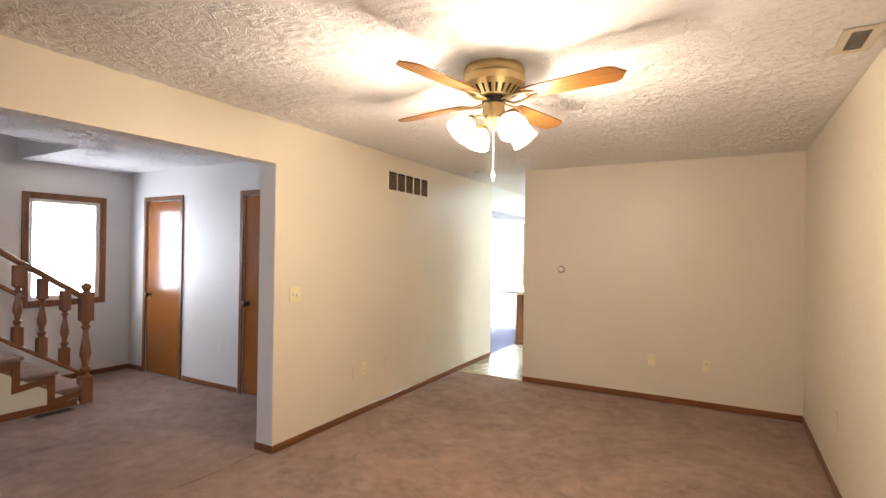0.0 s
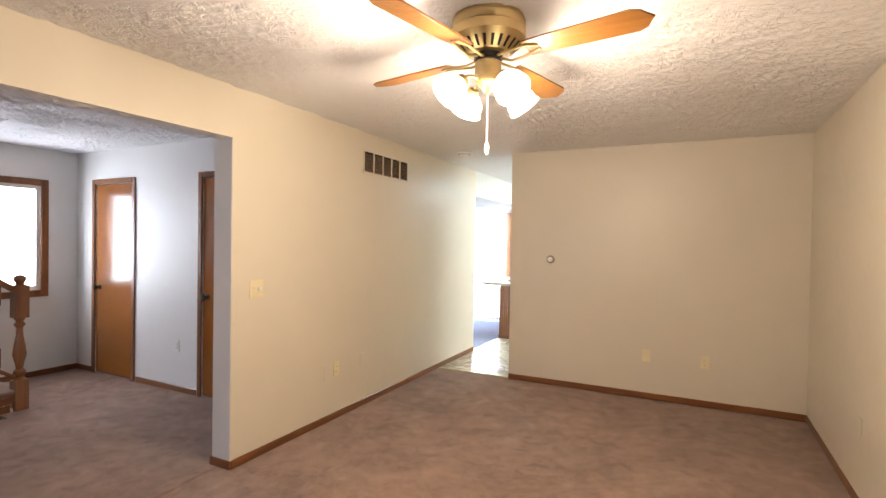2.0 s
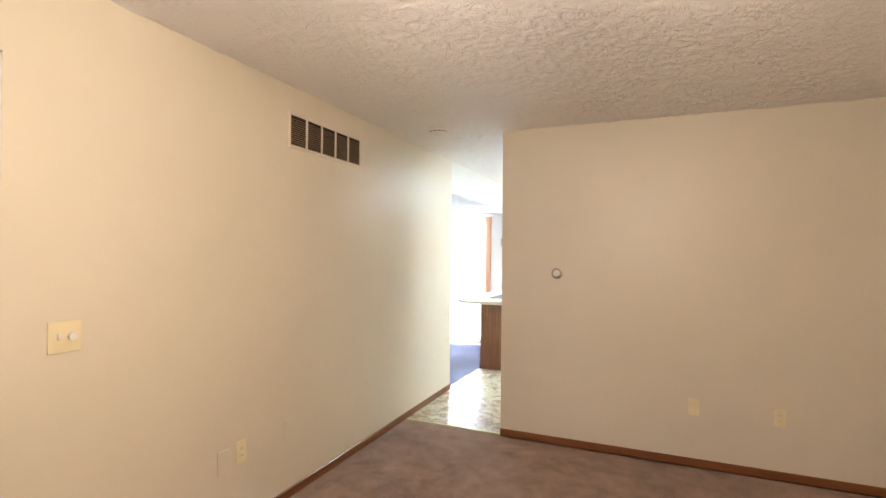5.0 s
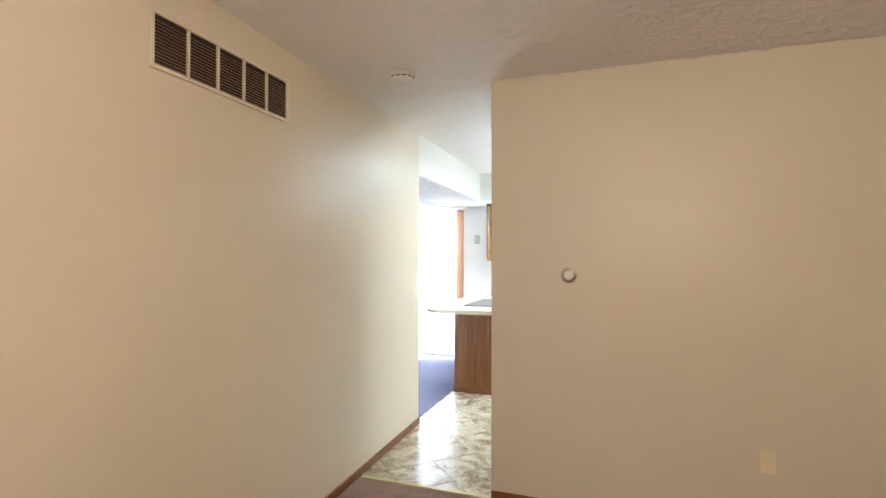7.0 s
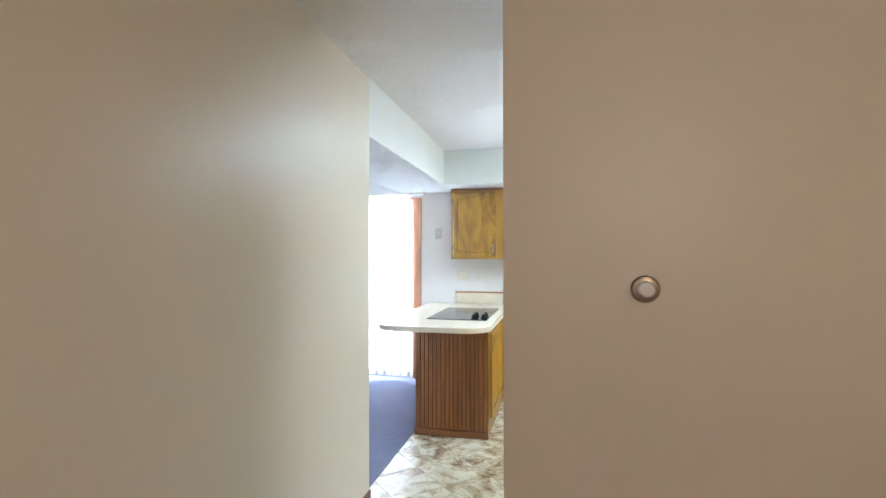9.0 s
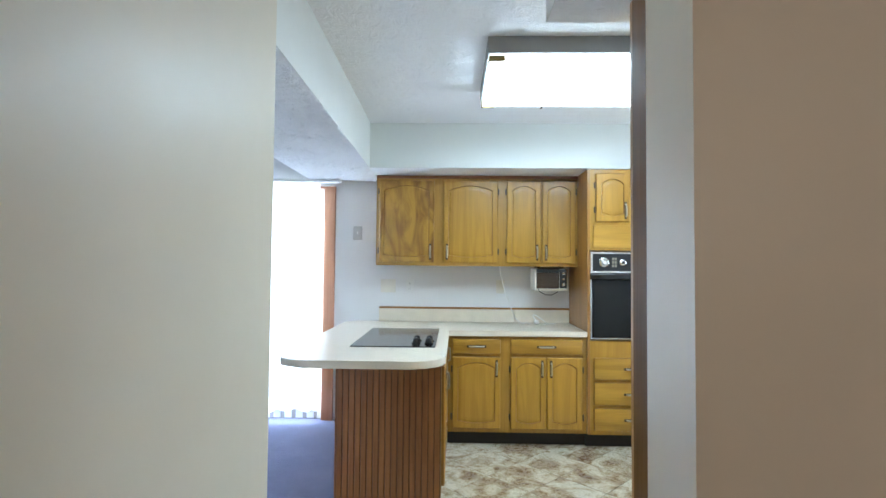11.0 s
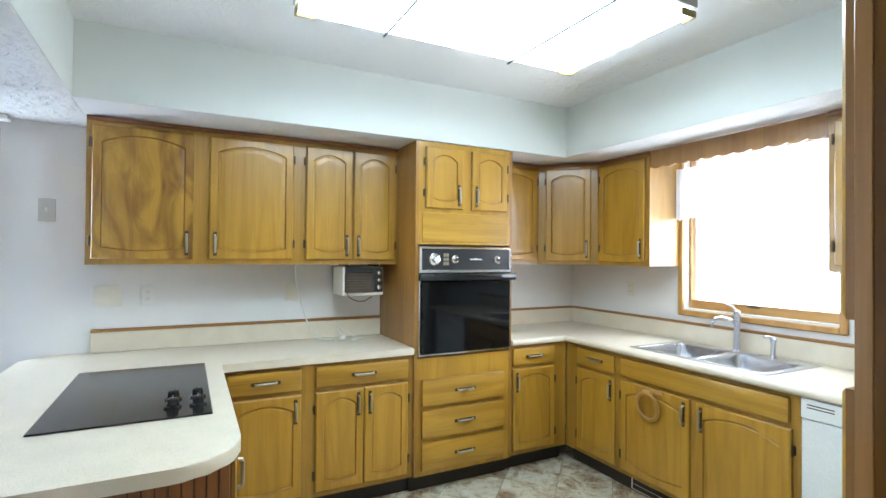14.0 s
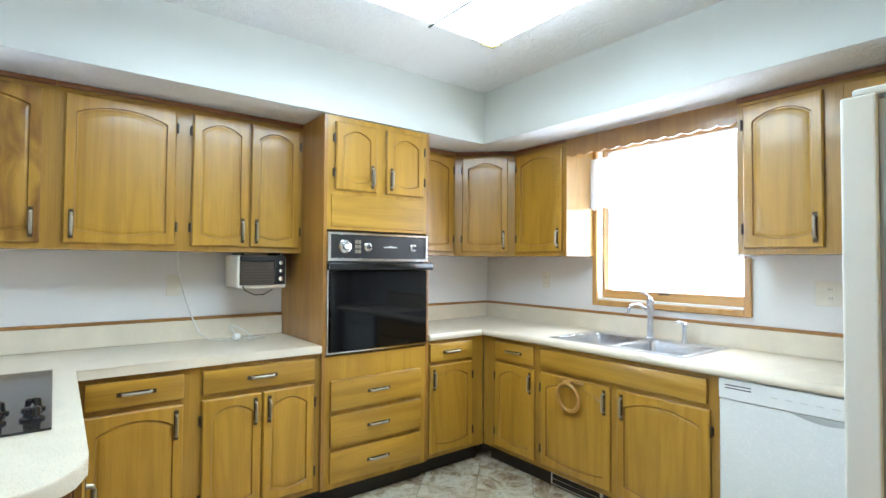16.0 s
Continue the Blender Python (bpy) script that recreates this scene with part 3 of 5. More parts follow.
def curtain_sheet(name, x0, x1, y, z0, z1, parent, amp=0.03, waves=70.0, mat=None):
    bm = bmesh.new()
    nx, nz = 150, 8
    rows = []
    for j in range(nz + 1):
        z = z0 + (z1 - z0) * j / nz
        row = []
        for i in range(nx + 1):
            u = i / nx
            x = x0 + (x1 - x0) * u
            fold = math.sin(u * waves + 1.7 * math.sin(u * 9.0)) * amp * (0.55 + 0.45 * (1 - j / nz))
            row.append(bm.verts.new((x, y + fold + 0.006 * math.sin(7 * u + 3.0 * j / nz), z + 0.012 * math.sin(u * 23) * (j == 0))))
        rows.append(row)
    for a, b in zip(rows, rows[1:]):
        for i in range(nx):
            bm.faces.new((a[i], a[i + 1], b[i + 1], b[i]))
    return part(name, bm, mat or M_SHEER, parent, "", True)


cu = thing("curtain", "white sheer curtain drawn across the sliding door", "curtain")
curtain_sheet("sheer_panel", -4.70, -2.90, 9.30, 0.10, 2.06, cu)
for k in range(19):
    x = -4.69 + 0.095 * k
    part("hem_scallop", bx(x, x + 0.06, 9.297, 9.302, 0.045, 0.112, bev=0.002), M_SHEER, cu)
part("curtain_rod", bx(-4.9, -2.72, 9.27, 9.345, 2.062, 2.088, bev=0.005), M_PLASTIC, cu, "flat white traverse rod")


# ---- stairs ----
RISE, RUN, SX = 0.175, 0.26, -4.72
stairs = thing("staircase", "carpeted staircase with a stained stringer and white side", "stairs", kind="structure")
for k in range(13):
    y1 = 2.58 - k * RUN
    bm = bmesh.new()
    box(bm, -5.8, SX - 0.004, y1 - RUN, y1, k * RISE, (k + 1) * RISE - 0.035)
    box(bm, -5.8, SX + 0.022, y1 - RUN, y1 + 0.03, (k + 1) * RISE - 0.035, (k + 1) * RISE, bev=0.014, seg=3)
    part("tread", bm, M_CARPET, stairs, "carpet wrapped stair tread", True)
bm = bmesh.new()
outline = []
for k in range(13):
    y = 2.58 - k * RUN
    outline += [(y, max(k * RISE - 0.075, 0.0)), (y, (k + 1) * RISE - 0.036)]
top = list(outline)
low = [(y - 0.055, max(z - 0.062, 0.0)) for y, z in outline]
for (a, b), (q, r) in zip(zip(top, top[1:]), zip(low, low[1:])):
    quad = [a, b, r, q]
    f = [bm.verts.new((SX, y, z)) for y, z in quad]
    g = [bm.verts.new((SX + 0.018, y, z)) for y, z in quad]
    if (Vector(quad[0]) - Vector(quad[1])).length < 1e-4:
        continue
    bm.faces.new(g)
    bm.faces.new(f[::-1])
    for i in range(4):
        bm.faces.new((f[i], f[(i + 1) % 4], g[(i + 1) % 4], g[i]))
part("stringer", bm, M_TRIM_Y, stairs, "red-brown stained cut stringer")
bm = bmesh.new()
prism(bm, [(2.56, 0.0), (-0.8, 0.0), (-0.8, 2.2)], -0.002, 0.006, Matrix(((0, 0, 1, SX), (1, 0, 0, 0), (0, 1, 0, 0), (0, 0, 0, 1))))
part("side_wall", bm, M_CREAM, stairs, "cream painted side under the stairs")
part("skirting", bx(SX + 0.007, SX + 0.023, -0.8, 2.50, 0, 0.06, bev=0.004), M_TRIM_Y, stairs)

rail = thing("stair_railing", "dark stained turned wood stair railing with newel post", "railing")


def turned(bm, x, y, z0, z1, s, knobbed=False):
    """A square post with a turned middle, from z0 to z1."""
    h = z1 - z0
    box(bm, x - s, x + s, y - s, y + s, z0, z0 + 0.24 * h, bev=0.004)
    box(bm, x - s, x + s, y - s, y + s, z0 + 0.74 * h, z1, bev=0.004)
    prof = [(0.95, 0.24), (0.55, 0.265), (0.9, 0.29), (0.9, 0.31), (0.5, 0.33), (0.62, 0.37), (0.98, 0.44), (0.80, 0.52), (0.52, 0.60), (0.46, 0.66), (0.85, 0.685), (0.5, 0.71), (0.9, 0.74)]
    lathe(bm, [(s * r, z0 + h * f) for r, f in prof], pose(x, y, 0), 14)
    if knobbed:
        lathe(bm, [(s * r, z1 + f) for r, f in ((0.9, 0.0), (0.55, 0.012), (0.6, 0.02), (0.95, 0.045), (0.85, 0.07), (0.4, 0.088), (0.05, 0.092))], pose(x, y, 0), 14)


RX = SX - 0.01
bm = bmesh.new()
turned(bm, RX, 2.575, 0.0, 1.05, 0.050, True)
part("newel_post", bm, M_TRIM, rail, "turned newel post with a ball top", True)
SL = RISE / RUN
for k in range(9):
    y = 2.40 - 0.178 * k
    zb = 0.33 + (2.47 - y) * SL
    bm = bmesh.new()
    turned(bm, RX, y, zb, zb + 0.70, 0.036)
    part("baluster", bm, M_TRIM, rail, "", True)


def sloped(bm, y0, z0, y1, z1, half, h, x):
    o = [(y0, z0), (y1, z1), (y1, z1 + h), (y0, z0 + h)]
    a = [bm.verts.new((x - half, y, z)) for y, z in o]
    b = [bm.verts.new((x + half, y, z)) for y, z in o]
    bm.faces.new(a[::-1])
    bm.faces.new(b)
    es = [bm.faces.new((a[i], a[(i + 1) % 4], b[(i + 1) % 4], b[i])) for i in range(4)]
    bmesh.ops.bevel(bm, geom=list({e for f in es for e in f.edges}), offset=min(half, h) * 0.3, segments=2, affect="EDGES", profile=0.5)


bm = bmesh.new()
sloped(bm, 2.54, 0.985, 0.9, 0.985 + 1.64 * SL, 0.03, 0.055, RX)
part("handrail", bm, M_TRIM_Y, rail, "", True)
bm = bmesh.new()
sloped(bm, 2.54, 0.265, 0.9, 0.265 + 1.64 * SL, 0.034, 0.035, RX)
part("shoe_rail", bm, M_TRIM_Y, rail)
wr = thing("wall_handrail", "thin stained handrail fixed to the stair wall", "handrail")
bm = bmesh.new()
sloped(bm, 2.45, 0.93, 0.9, 0.93 + 1.55 * SL, 0.02, 0.045, -5.72)
part("rail", bm, M_TRIM_Y, wr, "", True)
for y in (2.2, 1.2):
    part("bracket", bx(-5.8, -5.715, y - 0.012, y + 0.012, 0.93 + (2.45 - y) * SL - 0.02, 0.93 + (2.45 - y) * SL + 0.005), M_PEWTER, wr)


# ---- ceiling fan ----
fan = thing("ceiling_fan", "antique brass flush-mount ceiling fan with four honey wood blades", "ceiling fan", pose(FAN_X, FAN_Y, 0))
bm = bmesh.new()
lathe(bm, [(0.150, 2.44), (0.152, 2.425), (0.158, 2.42), (0.158, 2.395), (0.153, 2.388), (0.160, 2.383), (0.160, 2.345), (0.150, 2.335), (0.142, 2.325), (0.095, 2.283)], seg=40)
part("motor_housing", bm, M_BRASS, fan, "ribbed antique brass housing", True)
bm = bmesh.new()
for k in range(24):
    a = 2 * math.pi * k / 24
    v = [Vector((r * math.cos(a + d), r * math.sin(a + d), z)) for r, z, d in ((0.140, 2.3225, -0.05), (0.140, 2.3225, 0.05), (0.104, 2.288, 0.05), (0.104, 2.288, -0.05))]
    bm.faces.new([bm.verts.new(p) for p in v])
bmesh.ops.solidify(bm, geom=bm.faces[:], thickness=0.003)
part("vent_slots", bm, M_DARK, fan, "dark slots between brass ribs")
bm = bmesh.new()
lathe(bm, [(0.062, 2.285), (0.062, 2.262), (0.05, 2.258)], seg=28)
part("flywheel", bm, M_BLACK, fan, "", True)
bm = bmesh.new()
lathe(bm, [(0.045, 2.262), (0.056, 2.25), (0.058, 2.20), (0.052, 2.188), (0.055, 2.178), (0.048, 2.160), (0.036, 2.146), (0.024, 2.136), (0.018, 2.125), (0.006, 2.118)], seg=28)
part("switch_housing", bm, M_BRASS, fan, "", True)
for k in range(4):
    a = -11 + 90 * k
    m = pose(0, 0, 2.272, 0, 0, a) @ pose(0, 0, 0, -11, 0, 0)
    bm = bmesh.new()
    o = [(0.185, -0.052), (0.25, -0.056), (0.62, -0.068), (0.655, -0.052), (0.672, -0.02), (0.690, 0.0), (0.672, 0.02), (0.655, 0.052), (0.62, 0.068), (0.25, 0.056), (0.185, 0.052)]
    prism(bm, o, -0.004, 0.004, m, 0.0015)
    blade = part("blade", bm, M_BLADE, fan, "honey wood fan blade")
    bm = bmesh.new()
    for s in (-1, 1):
        tube(bm, [m @ Vector(q) for q in ((0.055, 0.012 * s, -0.006), (0.10, 0.034 * s, -0.018), (0.15, 0.036 * s, -0.014), (0.20, 0.030 * s, -0.007), (0.245, 0.012 * s, -0.007))], 0.006)
    part("blade_iron", bm, M_BRASS, blade, "scrolled brass blade bracket", True)
for k in range(4):
    a = radians(LAMP_TURN + 90 * k)
    d = Vector((math.cos(a), math.sin(a), 0))
    bm = bmesh.new()
    tube(bm, [d * q + Vector((0, 0, z)) for q, z in ((0.03, 2.155), (0.05, 2.172), (0.075, 2.182), (0.10, 2.178), (0.118, 2.165), (0.126, 2.155))], 0.006)
    part("lamp_arm", bm, M_BRASS, fan, "", True)
    m = Matrix.Translation(d * 0.122 + Vector((0, 0, 2.160))) @ pose(0, 0, 0, 0, 0, LAMP_TURN + 90 * k) @ pose(0, 0, 0, 0, 136, 0)
    bm = bmesh.new()
    lathe(bm, [(0.010, -0.012), (0.022, -0.008), (0.027, 0.0), (0.027, 0.012), (0.022, 0.016)], m, 18)
    part("lamp_socket", bm, M_BRASS, fan, "brass shade holder", True)
    bm = bmesh.new()
    lathe(bm, [(0.022, 0.013), (0.030, 0.018), (0.044, 0.034), (0.060, 0.055), (0.067, 0.074), (0.065, 0.090), (0.074, 0.108), (0.068, 0.105), (0.058, 0.088)], m, 28)
    part("glass_shade", bm, M_SHADE, fan, "lit frosted tulip glass shade", True)
bm = bmesh.new()
tube(bm, [(0.0, 0.0, 2.122), (0.0, 0.0, 1.90)], 0.0022, 6)
pc = part("pull_chain", bm, M_PLASTIC, fan, "white pull cord")
bm = bmesh.new()
lathe(bm, [(0.003, 1.907), (0.009, 1.897), (0.010, 1.872), (0.006, 1.864), (0.007, 1.857), (0.003, 1.852)], seg=12)
part("pull_knob", bm, M_PLASTIC, pc, "white bell-shaped knob", True)


# ---- living room fittings ----
rg = thing("return_air_grille", "painted return air grille high on the wall with dark louvres", "vent", ON_LEFT)
gy0, gy1, gz0, gz1 = 4.06, 4.85, 2.072, 2.283
n_bay = 5
bays = [gy0 + 0.014 + (gy1 - gy0 - 0.028) * i / n_bay for i in range(n_bay + 1)]
bm = bmesh.new()
box(bm, XL, XL + 0.012, gy0, gy0 + 0.016, gz0, gz1, bev=0.002)
box(bm, XL, XL + 0.012, gy1 - 0.016, gy1, gz0, gz1, bev=0.002)
box(bm, XL, XL + 0.012, gy0 + 0.016, gy1 - 0.016, gz0, gz0 + 0.016, bev=0.002)
box(bm, XL, XL + 0.012, gy0 + 0.016, gy1 - 0.016, gz1 - 0.016, gz1, bev=0.002)
for y in bays[1:-1]:
    box(bm, XL + 0.002, XL + 0.011, y - 0.006, y + 0.006, gz0 + 0.016, gz1 - 0.016)
part("frame", bm, M_GRILLE, rg)
part("duct_back", bx(XL + 0.0005, XL + 0.002, gy0 + 0.014, gy1 - 0.014, gz0 + 0.014, gz1 - 0.014), M_DARK, rg, "dark duct opening")
for i in range(13):
    z = gz0 + 0.022 + i * 0.0125
    bm = bmesh.new()
    for a, b in zip(bays, bays[1:]):
        r = bmesh.ops.create_cube(bm, size=1, matrix=pose(XL + 0.005, (a + b) / 2, z, 0, 40, 0) @ Matrix.Diagonal((0.0095, b - a - 0.014, 0.0012, 1)))
    part("slat", bm, M_LOUVRE, rg)

sm = thing("smoke_detector", "round white smoke detector on the ceiling", "smoke detector", pose(-1.90, 5.33, -0.010))
bm = bmesh.new()
lathe(bm, [(0.075, 2.44), (0.075, 2.428), (0.066, 2.424), (0.066, 2.412), (0.060, 2.402), (0.030, 2.397), (0.028, 2.393), (0.003, 2.392)], seg=32)
part("body", bm, M_PLASTIC, sm, "", True)
bm = bmesh.new()
for k in range(12):
    a = 30 * k
    box(bm, -0.012, 0.012, 0.064, 0.0665, 2.4145, 2.4205)
    bmesh.ops.rotate(bm, verts=bm.verts[-8:], cent=(0, 0, 0), matrix=Matrix.Rotation(radians(a), 3, "Z"))
part("vent_slots", bm, M_DARK, sm)

th = thing("thermostat", "small round thermostat with a silver ring on the cream wall", "thermostat", pose(-1.015, YT, 1.307, 90))
bm = bmesh.new()
lathe(bm, [(0.042, 0.0), (0.042, 0.012), (0.038, 0.018), (0.030, 0.020)], seg=28)
part("base_ring", bm, plain("bronze_ring", (0.32, 0.26, 0.19), 0.35, 0.8), th, "bronze ring", True)
bm = bmesh.new()
lathe(bm, [(0.025, 0.018), (0.025, 0.032), (0.020, 0.037), (0.003, 0.038)], seg=28)
part("dial", bm, M_PLASTIC, th, "", True)


def wall_plate(m, label, kind="outlet", mat=None, w=0.07, h=0.115):
    """A plate on a wall; local x along the wall, z up, -y out of it."""
    t = thing("wall_outlet" if kind == "outlet" else "light_switch" if kind == "switch" else "cover_plate", label, "outlet" if kind == "outlet" else "switch" if kind == "switch" else "wall plate", m)
    part("plate", bx(-w / 2, w / 2, -0.006, 0, -h / 2, h / 2, bev=0.002, seg=2), mat or M_ALMOND, t)
    if kind == "outlet":
        for z in (-0.02, 0.02):
            bm = bmesh.new()
            lathe(bm, [(0.015, 0.0), (0.015, 0.0025), (0.013, 0.003)], pose(0, -0.006, z, 90), 16)
            so = part("socket", bm, mat or M_ALMOND, t)
            part("slot", many([(-0.0065, -0.0045, -0.0096, -0.0088, z - 0.004, z + 0.004), (0.0045, 0.0065, -0.0096, -0.0088, z - 0.004, z + 0.004)]), M_DARK, so)
    if kind == "switch":
        n = max(1, round(w / 0.06))
        for i in range(n):
            x = (i - (n - 1) / 2) * 0.046
            part("toggle", bx(x - 0.005, x + 0.005, -0.016, -0.006, -0.006, 0.014, bev=0.001), M_PLASTIC, t)
    return t


LEFT = lambda y, z: pose(wall_x(y) + 0.0005, y, z, 0, 0, 91.05)
FAR = lambda x, z: pose(x, YT, z)
sw = wall_plate(LEFT(2.86, 1.14), "almond double switch plate beside the opening", "switch", None, 0.115)
bm = bmesh.new()
lathe(bm, [(0.015, 0.0), (0.014, 0.012), (0.002, 0.013)], pose(0.022, -0.006, 0, 90), 16)
part("dimmer_knob", bm, M_PLASTIC, sw, "ivory dimmer knob", True)
wall_plate(LEFT(3.72, 0.41), "almond wall outlet low on the cream wall")
wall_plate(LEFT(3.60, 0.40), "almond blank cover plate beside an outlet", "cover", M_CREAM)
wall_plate(LEFT(4.09, 0.41), "cream painted cover plate low on the wall", "cover", M_CREAM)
wall_plate(FAR(-0.07, 0.41), "cream painted cover plate on the end wall", "cover", M_ALMOND)
wall_plate(FAR(0.43, 0.405), "almond wall outlet on the end wall")
wall_plate(pose(XR, 4.07, 0.45, 0, 0, -90), "cream cover plate low on the outside wall", "cover", M_CREAM)
wall_plate(pose(-4.07, 3.55, 0.44), "white wall outlet between the hall doors", "outlet", M_PLASTIC)


def register(name, m, w, h, label):
    t = thing(name, label, "vent", m)
    bm = bmesh.new()
    b = 0.018 if name == "floor_register" else 0.036
    for x0, x1, y0, y1 in ((-w / 2, -w / 2 + b, -h / 2, h / 2), (w / 2 - b, w / 2, -h / 2, h / 2), (-w / 2 + b, w / 2 - b, -h / 2, -h / 2 + b), (-w / 2 + b, w / 2 - b, h / 2 - b, h / 2)):
        box(bm, x0, x1, y0, y1, 0, 0.006, bev=0.0015)
    part("frame", bm, M_HINGE if name == "floor_register" else M_GRILLE, t)
    part("backing", bx(-w / 2 + b, w / 2 - b, -h / 2 + b, h / 2 - b, 0.0005, 0.0015), M_DARK, t)
    k = int((w - 2 * b) / 0.014)
    for i in range(k):
        x = -w / 2 + b + (i + 0.5) * (w - 2 * b) / k
        bm = bmesh.new()
        bmesh.ops.create_cube(bm, size=1, matrix=pose(x, 0, 0.0035, 0, 35, 0) @ Matrix.Diagonal((0.008, h - 2 * b, 0.001, 1)))
        part("slat", bm, M_LOUVRE if name == "floor_register" else M_GRILLE, t)
    return t


register("ceiling_register", pose(1.07, 2.86, 2.431, 180, 0, 90), 0.30, 0.14, "painted supply air register in the living room ceiling")
register("floor_register", pose(-4.60, 2.27, 0.0, 0, 0, 90), 0.30, 0.10, "dark bronze floor register in the hall carpet")


# ---- kitchen cabinets ----
def ring_loop(w, h, inset, arch, dip, y, n=14):
    """A closed outline of a door field: an arched top, a shallow bowed foot."""
    x0, x1 = inset, w - inset
    pts = []
    for i in range(n):
        u = i / n
        pts.append((x0 + (x1 - x0) * u, y, inset + dip * (1 - math.sin(math.pi * u)) if dip else inset))
    for i in range(n):
        u = i / n
        zb, zt = inset + dip, h - inset - arch
        pts.append((x1, y, zb + (zt - zb) * u))
    for i in range(n):
        u = i / n
        s = math.sin(math.pi * u)
        pts.append((x1 + (x0 - x1) * u, y, h - inset - arch + arch * s ** 0.8))
    for i in range(n):
        u = i / n
        zb, zt = inset + dip, h - inset - arch
        pts.append((x0, y, zt + (zb - zt) * u))
    return pts


def door_mesh(w, h, arch=0.042, dip=0.020, stile=0.040, t=0.02):
    bm = bmesh.new()
    loops = [ring_loop(w, h, 0.0, 0, 0, 0.0), ring_loop(w, h, 0.0, 0, 0, -t + 0.006), ring_loop(w, h, 0.006, 0, 0, -t),
             ring_loop(w, h, stile, arch, dip, -t), ring_loop(w, h, stile + 0.004, arch, dip, -t + 0.007), ring_loop(w, h, stile + 0.008, arch, dip, -t + 0.007),
             ring_loop(w, h, stile + 0.015, arch, dip, -t + 0.0045), ring_loop(w, h, stile + 0.034, arch, dip, -t + 0.003)]
    rings = [[bm.verts.new(p) for p in lp] for lp in loops]
    k = len(rings[0])
    for j, (a, b) in enumerate(zip(rings, rings[1:])):
        for i in range(k):
            # outer edge and groove wall carry the painted shadow line
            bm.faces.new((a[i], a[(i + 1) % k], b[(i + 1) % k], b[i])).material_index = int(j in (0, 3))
    bm.faces.new(rings[-1])
    bm.faces.new(rings[0][::-1])
    return bm


def pull(bm, x, z, upright=True, length=0.11):
    """A slim bar pull on two feet, standing out of the plane y = 0 towards -y."""
    m = pose(x, -0.02, z) if upright else pose(x, -0.02, z, 0, 90, 0)
    box(bm, -0.009, 0.009, -0.003, 0, -length / 2 - 0.01, length / 2 + 0.01, bev=0.001)
    for f in bm.faces:
        f.material_index = 1
    bmesh.ops.transform(bm, matrix=m, verts=bm.verts[:])
    extra = bmesh.new()
    tube(extra, [(0, -0.003, -length / 2 + 0.010), (0, -0.016, -length / 2 + 0.012), (0, -0.019, -length / 2 + 0.022), (0, -0.019, 0), (0, -0.019, length / 2 - 0.022), (0, -0.016, length / 2 - 0.012), (0, -0.003, length / 2 - 0.010)], 0.0068, 10)
    me = bpy.data.meshes.new("pull_bow")
    bmesh.ops.transform(extra, matrix=m, verts=extra.verts[:])
    extra.to_mesh(me)
    extra.free()
    bm.from_mesh(me)
    bpy.data.meshes.remove(me)


def add_door(cab, x0, x1, z0, z1, side, low, body_mat=None, arch=0.042, y=0.0, knobs=True, dip=0.018, hinges=True):
    """side: where the handle sits, L or R; low: handle near the foot of the door."""
    w, h = x1 - x0, z1 - z0
    d = part("door", door_mesh(w, h, arch, dip), body_mat or M_OAK, cab)
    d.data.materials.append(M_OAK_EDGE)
    d.location = (x0, y, z0)
    bm = bmesh.new()
    hx = 0.030 if side == "L" else w - 0.030
    hz = 0.085 if low else h - 0.085
    pull(bm, hx, hz)
    if knobs:
        part("handle", bm, M_PEWTER, d, "antique brass bar pull on a dark plate", True).data.materials.append(M_HINGE)
    else:
        bm.free()
    for z in (0.09, h - 0.09) if hinges else ():
        bm = bmesh.new()
        hx = w + 0.006 if side == "L" else -0.006
        lathe(bm, [(0.005, -0.025), (0.005, 0.025)], pose(hx, -0.016, z), 8)
        box(bm, hx - 0.007, hx + 0.007, -0.012, 0.0, z - 0.020, z + 0.020, bev=0.001)
        part("hinge", bm, M_HINGE, d)
    return d


def add_drawer(cab, x0, x1, z0, z1, y=0.0, handle=True):
    bm = bmesh.new()
    box(bm, 0, x1 - x0, -0.02, 0, 0, z1 - z0, bev=0.006, seg=2)
    bm.normal_update()
    for f in bm.faces:
        # drawer sides get the gap shadow by colour
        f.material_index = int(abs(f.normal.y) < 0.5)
    d = part("drawer_front", bm, M_OAK_H, cab, "", True)
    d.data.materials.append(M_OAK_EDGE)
    d.location = (x0, y, z0)
    if handle:
        bm = bmesh.new()
        pull(bm, (x1 - x0) / 2, (z1 - z0) / 2, False, 0.125)
        part("handle", bm, M_PEWTER, d, "antique brass bar pull on a dark plate", True).data.materials.append(M_HINGE)
    return d


def cabinet(name, label, m, w, depth, z0, z1, group, toe=False, body=None):
    c = thing(name, label, "cabinet", m, group)
    part("body", bx(0, w, 0.0, depth, z0, z1), body or M_OAK_FRAME, c, "oak face frame and sides")
    if z1 > 2.0:
        part("top_strip", bx(0.001, w - 0.001, -0.012, -0.0005, z1 - 0.024, z1, bev=0.002), M_TRIM_X, c, "dark stained top strip")
    if toe:
        part("toe_kick", bx(0, w, 0.065, depth, 0, z0), M_TOE, c, "black recessed toe kick")
    return c


UP, BASE = "wall cabinets of the kitchen", "base cabinets of the kitchen"
BW = 0.299
UZ0, UZ1 = 1.35, 2.088
